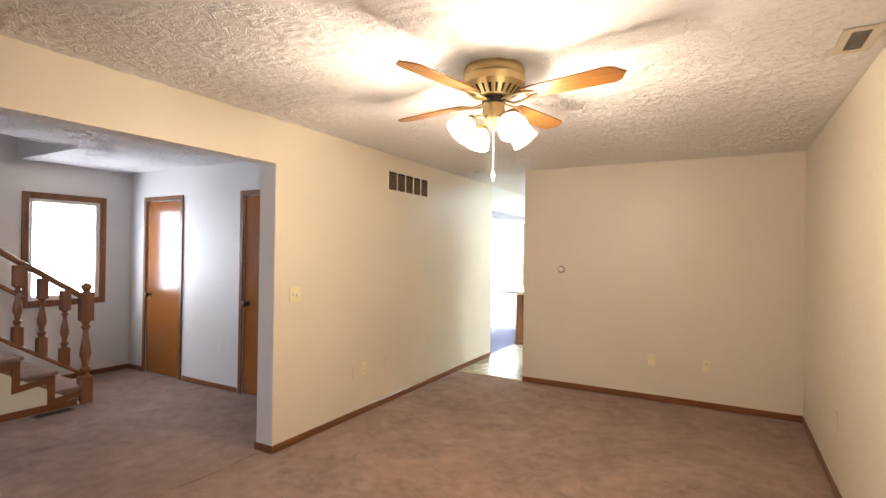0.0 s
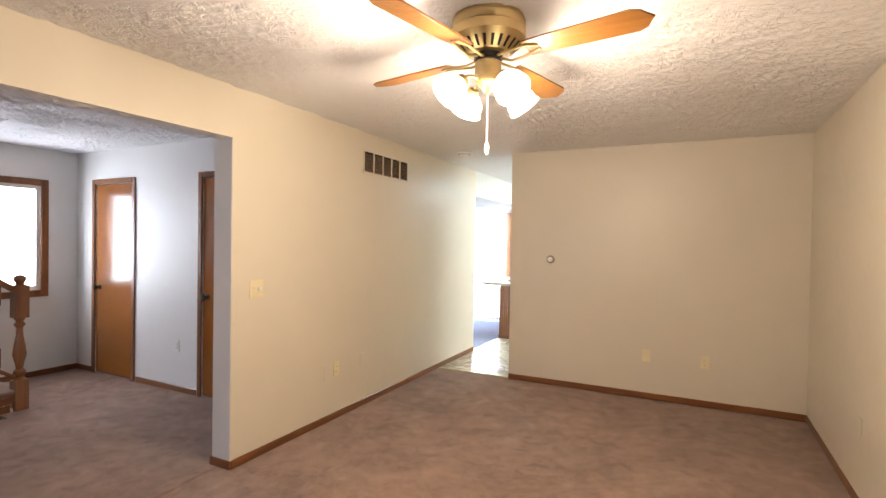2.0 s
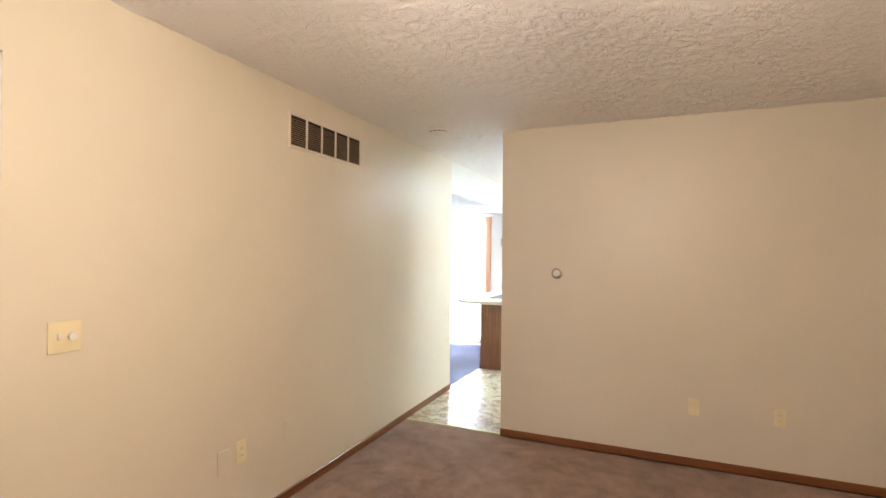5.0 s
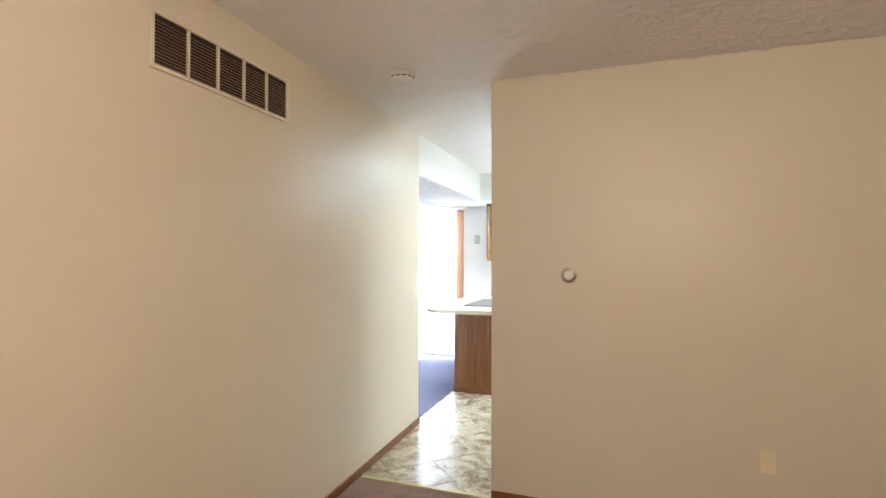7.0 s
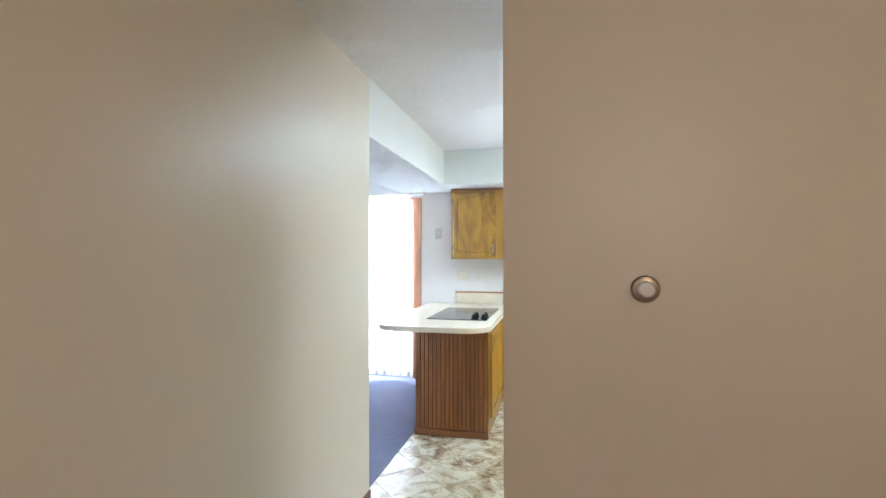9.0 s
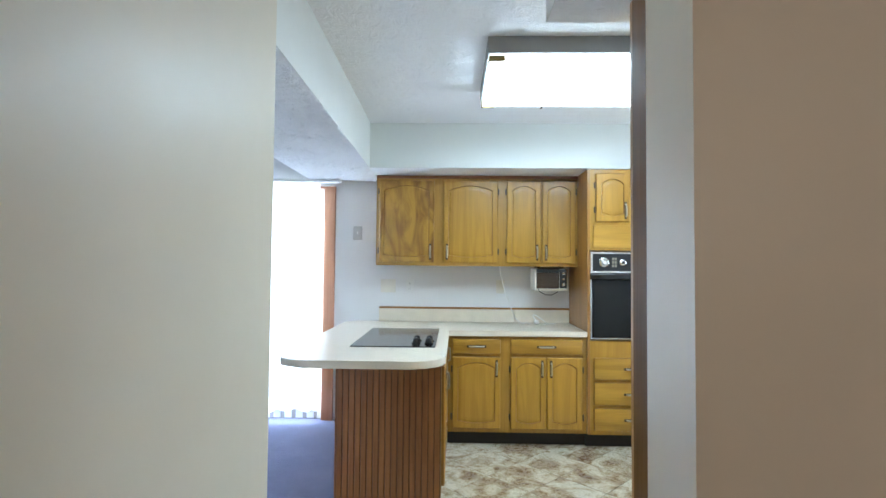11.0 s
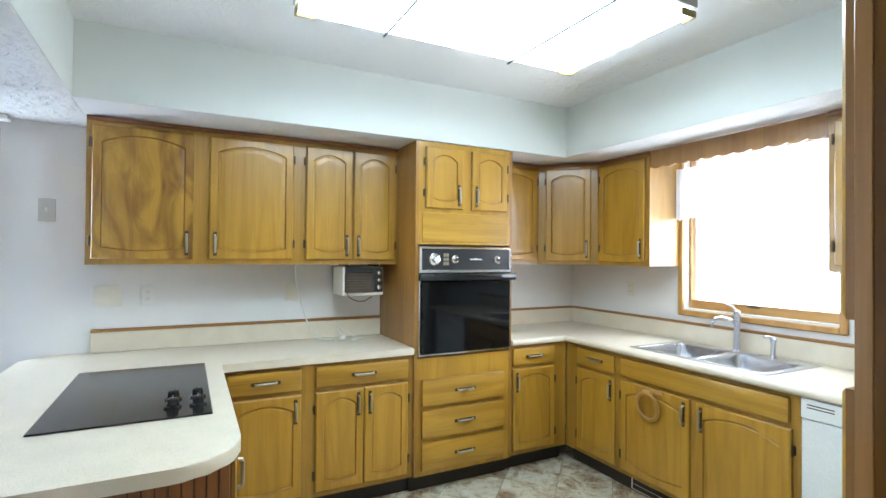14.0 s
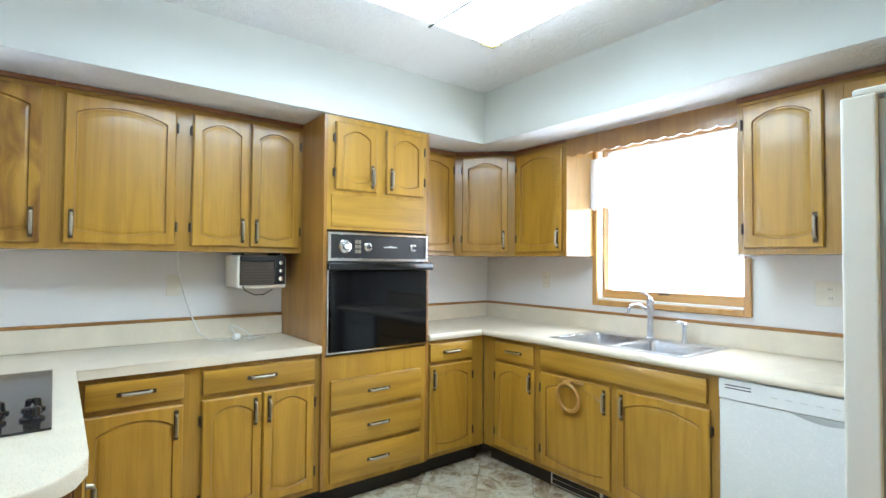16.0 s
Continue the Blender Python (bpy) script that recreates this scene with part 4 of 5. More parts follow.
# wall cabinets on the back wall
c = cabinet("wall_cabinet", "golden oak wall cabinet with one wide blotchy door", pose(-2.375, 9.10, 0), 0.522, BW, UZ0, UZ1, UP)
add_door(c, 0.025, 0.475, 1.378, 2.045, "R", True, M_OAK_BLOTCH)
c = cabinet("wall_cabinet", "golden oak wall cabinet with one wide arched door", pose(-1.853, 9.10, 0), 0.51, BW, UZ0, UZ1, UP)
add_door(c, 0.03, 0.47, 1.378, 2.045, "L", True)
c = cabinet("wall_cabinet", "golden oak wall cabinet with two narrow arched doors", pose(-1.343, 9.10, 0), 0.611, BW, UZ0, UZ1, UP)
add_door(c, 0.035, 0.310, 1.378, 2.045, "R", True)
add_door(c, 0.322, 0.590, 1.378, 2.045, "L", True)
# cabinets past the oven and round the corner
c = cabinet("wall_cabinet", "golden oak wall cabinet between oven tower and corner", pose(-0.048, 9.10, 0), 0.448, BW, UZ0, UZ1, UP)
add_door(c, 0.03, 0.42, 1.378, 2.045, "L", True, knobs=False)
c = thing("corner_wall_cabinet", "diagonal oak corner wall cabinet with a glossy arched door", "cabinet", pose(0.40, 9.10, 0, 0, 0, -45), UP)
bm = bmesh.new()
prism(bm, [(0, 0), (0.4243, 0), (0.6364, 0.2107), (0.2121, 0.635), (0.0, 0.4243), (0.2107, 0.2121)][:3] + [(0.4243 / 2 + 0.0, 0.635), (-0.2107, 0.2121)], UZ0, UZ1)
part("body", bm, M_OAK_FRAME, c)
part("top_strip", bx(0.006, 0.418, -0.012, -0.0005, UZ1 - 0.024, UZ1, bev=0.002), M_TRIM_X, c, "dark stained top strip")
add_door(c, 0.055, 0.375, 1.378, 2.045, "R", True)
EAST = lambda y: pose(0.70, y, 0, 0, 0, -90)
c = cabinet("wall_cabinet", "golden oak wall cabinet beside the sink window", EAST(8.799), 0.449, BW, UZ0, UZ1, UP)
add_door(c, 0.03, 0.42, 1.378, 2.045, "R", True)
c = cabinet("wall_cabinet", "golden oak wall cabinet with glossy arched door by the window", EAST(7.35), 0.378, BW, UZ0, UZ1, UP)
add_door(c, 0.03, 0.34, 1.378, 2.045, "R", True)
c = cabinet("wall_cabinet", "golden oak wall cabinet next to the refrigerator", EAST(6.972), 0.376, BW, UZ0, UZ1, UP)
add_door(c, 0.03, 0.34, 1.378, 2.045, "L", True)
# scalloped valance over the sink
v = thing("window_valance", "scalloped oak valance board over the sink window", "valance")
bm = bmesh.new()
o = [(7.352, 2.088), (8.348, 2.088)]
for i in range(57):
    u = i / 56
    o.append((8.348 - 0.996 * u, 1.985 - 0.014 * abs(math.sin(math.pi * u * 11))))
prism(bm, o, 0.702, 0.72, Matrix(((0, 0, 1, 0), (1, 0, 0, 0), (0, 1, 0, 0), (0, 0, 0, 1))))
part("board", bm, M_OAK_SIDE, v)

# base cabinets on the back wall
BZ0, BZ1 = 0.105, 0.823
c = cabinet("base_cabinet", "golden oak base cabinet with drawer and one arched door", pose(-1.775, 8.82, 0), 0.431, 0.579, BZ0, BZ1, BASE, True)
add_drawer(c, 0.035, 0.395, 0.692, 0.802)
add_door(c, 0.035, 0.395, 0.135, 0.668, "R", False)
c = cabinet("base_cabinet", "golden oak base cabinet with wide drawer and two doors", pose(-1.344, 8.82, 0), 0.609, 0.579, BZ0, BZ1, BASE, True)
add_drawer(c, 0.04, 0.575, 0.692, 0.802)
add_door(c, 0.04, 0.305, 0.135, 0.668, "R", False)
add_door(c, 0.312, 0.575, 0.135, 0.668, "L", False)
c = cabinet("base_cabinet", "golden oak base cabinet with drawer beside the oven tower", pose(-0.046, 8.82, 0), 0.472, 0.579, BZ0, BZ1, BASE, True)
add_drawer(c, 0.02, 0.36, 0.692, 0.802)
add_door(c, 0.02, 0.36, 0.135, 0.668, "L", False)

# oven tower
ot = thing("oven_tower", "tall golden oak oven cabinet with drawers below", "cabinet", pose(-0.733, 8.80, 0), BASE)
OW = 0.685
bm = bmesh.new()
box(bm, 0, 0.02, 0.0, 0.599, BZ0, UZ1, bev=0.001)
part("side_panel", bm, M_OAK_SIDE, ot, "oak side panel")
part("side_panel", bx(OW - 0.02, OW, 0.0, 0.599, BZ0, UZ1, bev=0.001), M_OAK_SIDE, ot, "oak side panel")
part("back_panel", bx(0.02, OW - 0.02, 0.57, 0.599, BZ0, UZ1), M_OAK_SIDE, ot)
bm = bmesh.new()
box(bm, 0.02, OW - 0.02, 0.001, 0.57, 1.475, UZ1)
part("upper_body", bm, M_OAK, ot)
part("lower_body", bx(0.02, OW - 0.02, 0.001, 0.57, BZ0, 0.80), M_OAK, ot)
part("panel", bx(0.04, OW - 0.04, -0.006, 0.001, 1.49, 1.665, bev=0.003), M_OAK_H, ot, "plain oak filler panel above the oven")
part("toe_kick", bx(0, OW, 0.065, 0.55, 0, BZ0), M_TOE, ot)
add_door(ot, 0.06, 0.31, 1.69, 2.055, "R", True, arch=0.04, dip=0.02)
add_door(ot, 0.375, 0.635, 1.69, 2.055, "L", True, arch=0.04, dip=0.02)
for z0, z1 in ((0.515, 0.675), (0.325, 0.492), (0.138, 0.302)):
    add_drawer(ot, 0.045, 0.625, z0, z1)
# built-in oven
ov = thing("wall_oven", "black glass built-in wall oven with chrome control panel trim", "oven", pose(-0.713, 8.80, 0))
W = 0.648
part("cavity", bx(0.012, W - 0.012, 0.002, 0.5, 0.822, 1.455), M_BLACK, ov)
bm = bmesh.new()
for x0, x1, z0, z1 in ((0, W, 0.812, 0.824), (0, 0.012, 0.824, 1.30), (W - 0.012, W, 0.824, 1.30)):
    box(bm, x0, x1, -0.012, 0.0, z0, z1, bev=0.002)
part("trim", bm, M_CHROME, ov, "chrome edge trim")
bm = bmesh.new()
for x0, x1, z0, z1 in ((0, W, 1.448, 1.462), (0, W, 1.305, 1.322), (0, 0.016, 1.322, 1.448), (W - 0.016, W, 1.322, 1.448)):
    box(bm, x0, x1, -0.018, 0.0, z0, z1, bev=0.002)
part("panel_trim", bm, M_CHROME, ov, "chrome frame of the control panel")
cp = part("control_panel", bx(0.016, W - 0.016, -0.010, 0.0, 1.322, 1.448), M_BLACK, ov, "black control panel")
for x, r in ((0.10, 0.036), (0.24, 0.024), (0.545, 0.024)):
    bm = bmesh.new()
    lathe(bm, [(r, 0.0), (r, 0.004), (r * 0.86, 0.006), (r * 0.55, 0.007), (r * 0.5, 0.022), (r * 0.42, 0.026), (0.002, 0.027)], pose(x, -0.010, 1.385, 90), 24)
    part("dial", bm, M_CHROME, cp, "chrome dial", True)
    bm = bmesh.new()
    lathe(bm, [(r * 0.40, 0.0272), (r * 0.38, 0.029), (0.002, 0.0292)], pose(x, -0.010, 1.385, 90), 20)
    part("dial_face", bm, M_BLACK if r < 0.03 else M_PLASTIC, cp)
bm = bmesh.new()
for i in range(2):
    for j in range(3):
        box(bm, 0.160 + 0.020 * i, 0.176 + 0.020 * i, -0.014, -0.010, 1.350 + 0.026 * j, 1.370 + 0.026 * j, bev=0.001)
part("clock_buttons", bm, M_PEWTER, cp)
bm = bmesh.new()
box(bm, 0.345, 0.43, -0.0115, -0.010, 1.383, 1.389)
box(bm, 0.375, 0.40, -0.0115, -0.010, 1.391, 1.394)
part("marking", bm, M_PLASTIC, cp, "pale bars of lettering")
od = part("oven_door", bx(0.013, W - 0.013, -0.03, 0.0, 0.826, 1.255, bev=0.004), M_BLACK_GLASS, ov, "black glass oven door")
bm = bmesh.new()
box(bm, -0.010, W + 0.014, -0.060, -0.019, 1.256, 1.300, bev=0.008, seg=3)
part("door_handle", bm, M_KNOB, ov, "black full-width handle", True)

# peninsula
pn = thing("peninsula", "kitchen peninsula base clad in brown oak beadboard", "cabinet", group=BASE)
PX0, PX1, PY0 = -2.375, -1.80, 7.73
part("body", bx(PX0 + 0.012, PX1 - 0.001, PY0 + 0.014, 9.398, 0.0, BZ1), M_OAK_FRAME, pn)
part("end_panel", bx(PX0 + 0.010, PX1, PY0 + 0.008, PY0 + 0.014, 0.0, BZ1), M_BEAD_DARK, pn, "dark grooves between the boards")
nb = 17
for i in range(nb):
    x0 = PX0 + 0.012 + i * (PX1 - PX0 - 0.014) / nb
    part("board", bx(x0 + 0.0022, x0 + (PX1 - PX0 - 0.014) / nb - 0.0022, PY0, PY0 + 0.010, 0.055, BZ1 - 0.002, bev=0.0025), M_BEAD, pn)
bm = bmesh.new()
for i in range(46):
    y0 = PY0 + 0.016 + i * 0.036
    box(bm, PX0, PX0 + 0.012, y0 + 0.002, y0 + 0.034, 0.055, BZ1 - 0.002)
tagged(part("side_boards", bm, M_BEAD, pn), kind="stuff")
part("skirting", bx(PX0 - 0.004, PX1 + 0.002, PY0 - 0.010, PY0 + 0.006, 0.0, 0.055, bev=0.004), M_TRIM_X, pn)
pd = cabinet("base_cabinet", "oak peninsula cabinet doors facing the sink side", pose(-1.797, 7.78, 0, 0, 0, 90), 1.0, 0.002, BZ0, BZ1, BASE)
add_door(pd, 0.04, 0.46, 0.135, 0.79, "L", False)
add_door(pd, 0.48, 0.94, 0.135, 0.79, "R", False)

# worktops
CT, CB = 0.865, 0.825
wt = thing("worktop", "cream laminate peninsula worktop with rounded corners", "worktop")


def rounded(x0, x1, y0, y1, r):
    """A rectangle with its two near corners rounded."""
    o = [(x1, y1), (x0, y1)]
    o += [(x0 + r - r * math.cos(a), y0 + r - r * math.sin(a)) for a in np.linspace(0, math.pi / 2, 10)]
    o += [(x1 - r + r * math.sin(a), y0 + r - r * math.cos(a)) for a in np.linspace(0, math.pi / 2, 10)]
    return [(float(x), float(y)) for x, y in o]


bm = bmesh.new()
o = rounded(-2.67, -1.775, 7.555, 9.398, 0.19)
o[0:2] = [(-0.735, 8.795), (-0.735, 9.398), (-2.58, 9.398), (-2.67, 9.29)]
o.append((-1.775, 8.795))
prism(bm, o, CB, CT, bev=0.006)
part("top", bm, M_LAMINATE, wt, "", True)
SX0, SX1, SY0, SY1 = 0.475, 0.925, 7.50, 8.28
wt2 = thing("worktop", "cream laminate worktop round the corner with an inset sink", "worktop")
bm = bmesh.new()
box(bm, -0.046, 0.998, 8.795, 9.398, CB, CT)
box(bm, 0.405, 0.998, SY1, 8.795, CB, CT)
box(bm, 0.405, SX0, SY0, SY1, CB, CT)
box(bm, SX1, 0.998, SY0, SY1, CB, CT)
box(bm, 0.405, 0.998, 6.62, SY0, CB, CT)
bmesh.ops.remove_doubles(bm, verts=bm.verts[:], dist=0.0005)
part("top", bm, M_LAMINATE, wt2)
bm = bmesh.new()
tube(bm, [(-0.046, 8.797, 0.845), (0.407, 8.797, 0.845), (0.407, 6.62, 0.845)], 0.02, 10)
part("front_edge", bm, M_LAMINATE, wt2, "rounded laminate edge", True)
for nm, boxes, strip in (("backsplash", (-2.385, -0.735, 9.38, 9.399, CT, 0.975), (-2.385, -0.735, 9.376, 9.399, 0.975, 0.992)),
                         ("backsplash", (-0.046, 0.98, 9.38, 9.399, CT, 0.975), (-0.046, 0.98, 9.376, 9.399, 0.975, 0.992)),
                         ("backsplash", (0.98, 0.999, 6.62, 9.38, CT, 0.975), (0.976, 0.999, 6.62, 9.376, 0.975, 0.992))):
    b = thing(nm, "cream laminate backsplash with an oak top strip", "backsplash")
    part("panel", bx(*boxes, bev=0.002), M_LAMINATE, b)
    part("top_strip", bx(*strip, bev=0.003), M_OAK_STRIP_X if boxes[0] < 0.9 else M_OAK_STRIP_Y, b, "stained oak strip")

# cooktop
ck = thing("cooktop", "black ceramic glass cooktop set into the peninsula", "cooktop")
part("glass_top", bx(-2.35, -1.842, 7.985, 8.84, CT + 0.0005, CT + 0.007, bev=0.002), M_COOKTOP, ck)
for x in (-1.965, -1.885):
    for y in (8.10, 8.21):
        bm = bmesh.new()
        lathe(bm, [(0.028, 0.0), (0.028, 0.006), (0.020, 0.010), (0.018, 0.030), (0.014, 0.033), (0.001, 0.034)], pose(x, y, CT + 0.007), 20)
        box(bm, x - 0.004, x + 0.004, y - 0.026, y + 0.026, CT + 0.03, CT + 0.044, bev=0.002)
        part("knob", bm, M_KNOB, ck, "black cooktop knob", True)

# sink wall base cabinets
ES = lambda y: pose(0.43, y, 0, 0, 0, -90)
c = cabinet("base_cabinet", "golden oak corner base cabinet with drawer and door", ES(8.815), 0.47, 0.565, BZ0, BZ1, BASE, True)
add_drawer(c, 0.12, 0.45, 0.692, 0.802)
add_door(c, 0.12, 0.45, 0.135, 0.668, "R", False)
c = cabinet("sink_cabinet", "golden oak sink cabinet with false front and two doors", ES(8.343), 1.02, 0.565, BZ0, 0.62, BASE, True)
part("rail", bx(0, 1.02, 0.0, 0.03, 0.62, BZ1), M_OAK_FRAME, c)
add_drawer(c, 0.03, 0.975, 0.692, 0.802, handle=False)
add_door(c, 0.03, 0.49, 0.135, 0.668, "R", False)
add_door(c, 0.53, 0.985, 0.135, 0.668, "L", False)
# towel ring on the sink cabinet door
tr = thing("towel_ring", "carved wooden towel ring hung on the sink cabinet door", "towel ring", ES(8.343))
bm = bmesh.new()
box(bm, 0.17, 0.34, -0.030, -0.0202, 0.645, 0.672, bev=0.004)
box(bm, 0.225, 0.285, -0.068, -0.0302, 0.632, 0.664, bev=0.008)
part("bracket", bm, M_RING, tr)
bm = bmesh.new()
tube(bm, [(0.255 + 0.070 * math.sin(2 * math.pi * i / 28), -0.052 - 0.010 * math.cos(2 * math.pi * i / 28), 0.572 + 0.074 * math.cos(2 * math.pi * i / 28)) for i in range(29)], 0.0105, 10)
part("ring", bm, M_RING, tr, "turned wooden ring", True)
fr = thing("toe_kick_register", "pale metal air register in the toe kick", "vent", ES(8.343))
part("frame", bx(0.05, 0.40, 0.052, 0.0645, 0.012, 0.085, bev=0.003), M_PLASTIC, fr)
for i in range(2):
    part("slat", bx(0.065, 0.385, 0.049, 0.0515, 0.020 + i * 0.030, 0.046 + i * 0.030), M_DARK, fr)

# sink and tap
sk = thing("kitchen_sink", "double bowl stainless steel sink let into the worktop", "sink")
bm = bmesh.new()
e = 0.028
mid = (SY0 + SY1) / 2
for x0, x1, y0, y1 in ((SX0 - 0.012, SX0 + e, SY0 - 0.012, SY1 + 0.012), (SX1 - 0.075, SX1 + 0.012, SY0 - 0.012, SY1 + 0.012), (SX0 + e, SX1 - 0.075, SY0 - 0.012, SY0 + e),
                       (SX0 + e, SX1 - 0.075, SY1 - e, SY1 + 0.012), (SX0 + e, SX1 - 0.075, mid - 0.016, mid + 0.016)):
    box(bm, x0, x1, y0, y1, CT + 0.0005, CT + 0.005, bev=0.0015)
part("rim", bm, M_STEEL, sk)
for y0, y1 in ((SY0 + e, mid - 0.016), (mid + 0.016, SY1 - e)):
    bm = bmesh.new()
    x0, x1 = SX0 + e, SX1 - 0.075
    rings = []
    for ins, z, r in ((0.0, CT + 0.003, 0.05), (0.004, CT - 0.01, 0.05), (0.014, CT - 0.13, 0.055), (0.035, CT - 0.155, 0.06), (0.09, CT - 0.162, 0.05)):
        ring = []
        for cx, cy, a0 in ((x1 - ins - r, y1 - ins - r, 0), (x0 + ins + r, y1 - ins - r, 90), (x0 + ins + r, y0 + ins + r, 180), (x1 - ins - r, y0 + ins + r, 270)):
            for q in range(6):
                a = radians(a0 + 90 * q / 5)
                ring.append(bm.verts.new((cx + r * math.cos(a), cy + r * math.sin(a), z)))
        rings.append(ring)
    for a, b in zip(rings, rings[1:]):
        for i in range(len(a)):
            bm.faces.new((a[i], b[i], b[(i + 1) % len(a)], a[(i + 1) % len(a)]))
    bm.faces.new(rings[-1])
    part("bowl", bm, M_STEEL, sk, "", True)
tp = thing("kitchen_faucet", "brushed steel single lever kitchen faucet behind the sink", "faucet", pose(0.89, 7.90, CT + 0.005))
bm = bmesh.new()
lathe(bm, [(0.030, 0.0), (0.030, 0.008), (0.019, 0.014), (0.016, 0.15), (0.021, 0.165), (0.021, 0.215), (0.015, 0.235), (0.004, 0.24)], seg=24)
part("body", bm, M_STEEL, tp, "", True)
bm = bmesh.new()
tube(bm, [(0, 0, 0.15), (-0.04, 0.015, 0.185), (-0.09, 0.03, 0.20), (-0.135, 0.045, 0.19), (-0.15, 0.05, 0.165), (-0.152, 0.05, 0.145)], 0.0095, 12)
part("spout", bm, M_STEEL, tp, "", True)
bm = bmesh.new()
tube(bm, [(0, 0, 0.235), (-0.006, 0.03, 0.26), (-0.01, 0.06, 0.27)], 0.007, 8)
part("lever", bm, M_STEEL, tp, "", True)
part("escutcheon", bx(-0.028, 0.028, -0.12, 0.12, 0, 0.006, bev=0.002), M_STEEL, tp)
sp = thing("soap_dispenser", "brushed steel side spray beside the faucet", "dispenser", pose(0.89, 7.70, CT + 0.005))
bm = bmesh.new()
lathe(bm, [(0.020, 0.0), (0.018, 0.008), (0.012, 0.02), (0.012, 0.08), (0.016, 0.09), (0.016, 0.105), (0.004, 0.115)], seg=18)
tube(bm, [(0, 0, 0.10), (-0.02, 0.01, 0.118), (-0.05, 0.02, 0.116)], 0.008, 8)
part("body", bm, M_STEEL, sp, "", True)

# dishwasher
dw = thing("dishwasher", "white dishwasher under the worktop with a scooped handle", "dishwasher", ES(7.318))
part("door", bx(0.004, 0.598, -0.022, 0.02, 0.105, 0.735, bev=0.004), M_WHITE, dw)
part("body", bx(0.004, 0.598, 0.02, 0.56, 0.105, 0.822), M_WHITE, dw)
pnl = part("control_panel", bx(0.004, 0.598, -0.028, 0.02, 0.738, 0.820, bev=0.003), M_WHITE, dw)
part("vent_slot", many([(0.03, 0.13, -0.0295, -0.027, 0.795, 0.799), (0.03, 0.13, -0.0295, -0.027, 0.783, 0.787)]), M_DARK, pnl)
part("handle_recess", many([(0.14, 0.598, -0.024, -0.0222, 0.7352, 0.738)]), M_GASKET, pnl)
# no hollow is cut: a flat grey patch paints the scoop's shade
bm = bmesh.new()
prism(bm, [(0.26 + 0.24 * i / 16, 0.735 - 0.024 * math.sin(math.pi * i / 16)) for i in range(17)], -0.0245, -0.0223, Matrix(((1, 0, 0, 0), (0, 0, 1, 0), (0, 1, 0, 0), (0, 0, 0, 1))))
part("scoop", bm, plain("scoop_shade_grey", (0.42, 0.43, 0.43), 0.4), pnl, "flat grey patch painted as the shade in the finger scoop")
M_MARK = plain("pale_mark", (0.58, 0.59, 0.58), 0.4)
for i in range(7):
    part("marking", bx(0.20 + 0.05 * i, 0.225 + 0.05 * i, -0.0288, -0.0279, 0.776, 0.780), M_MARK, pnl, "small pale grey mark")
part("toe_kick", bx(0.004, 0.598, 0.06, 0.5, 0.0, 0.105), M_TOE, dw)

# tall pantry cabinet at the entry
pa = thing("pantry_cabinet", "tall pantry cabinet with a glossy brown side panel", "cabinet", group=BASE)
PSX, PFY = -1.25, 6.388
part("side_panel", bx(PSX, PSX + 0.018, 5.758, PFY, 0.0, 2.088, bev=0.001), M_BROWN_DOOR, pa, "glossy brown veneer side panel")
part("body", bx(PSX + 0.018, -0.475, 5.758, PFY - 0.001, 0.10, 2.088), M_OAK_FRAME, pa)
part("toe_kick", bx(PSX + 0.018, -0.475, 5.758, PFY - 0.06, 0.0, 0.10), M_TOE, pa)
part("face_frame", many([(PSX, PSX + 0.045, PFY, PFY + 0.018, 0.10, 2.088), (-0.52, -0.475, PFY, PFY + 0.018, 0.10, 2.088), (PSX + 0.045, -0.52, PFY, PFY + 0.018, 1.26, 1.345),
     (PSX + 0.045, -0.52, PFY, PFY + 0.018, 2.05, 2.088), (PSX + 0.045, -0.52, PFY, PFY + 0.018, 0.10, 0.14)], 0.001), M_OAK_SIDE, pa, "oak face frame")
paf = new("fronts")
paf.parent = pa
paf.matrix_world = pose(-0.475, PFY + 0.018, 0, 0, 0, 180)
for x0, x1, sd_ in ((0.03, 0.383, "R"), (0.392, 0.762, "L")):
    for z0, z1, lo in ((0.13, 1.262, False), (1.343, 2.06, True)):
        add_door(paf, x0, x1, z0, z1, sd_, lo, hinges=False)

# refrigerator
rf = thing("refrigerator", "bisque white refrigerator standing beside the worktop end", "refrigerator")
part("body", bx(-0.45, 0.33, 5.80, 6.595, 0.02, 1.675, bev=0.008, seg=2), M_BISQUE, rf)
part("gasket", bx(-0.44, 0.32, 6.595, 6.615, 0.04, 1.665), M_GASKET, rf)
part("door", bx(-0.45, 0.33, 6.615, 6.68, 0.06, 1.68, bev=0.006, seg=3), M_BISQUE, rf)
part("hinge_cap", bx(-0.44, -0.38, 6.56, 6.66, 1.68, 1.697, bev=0.004), M_BISQUE, rf)
part("foot", bx(-0.40, 0.28, 5.85, 6.55, 0.0, 0.02), M_BLACK, rf)

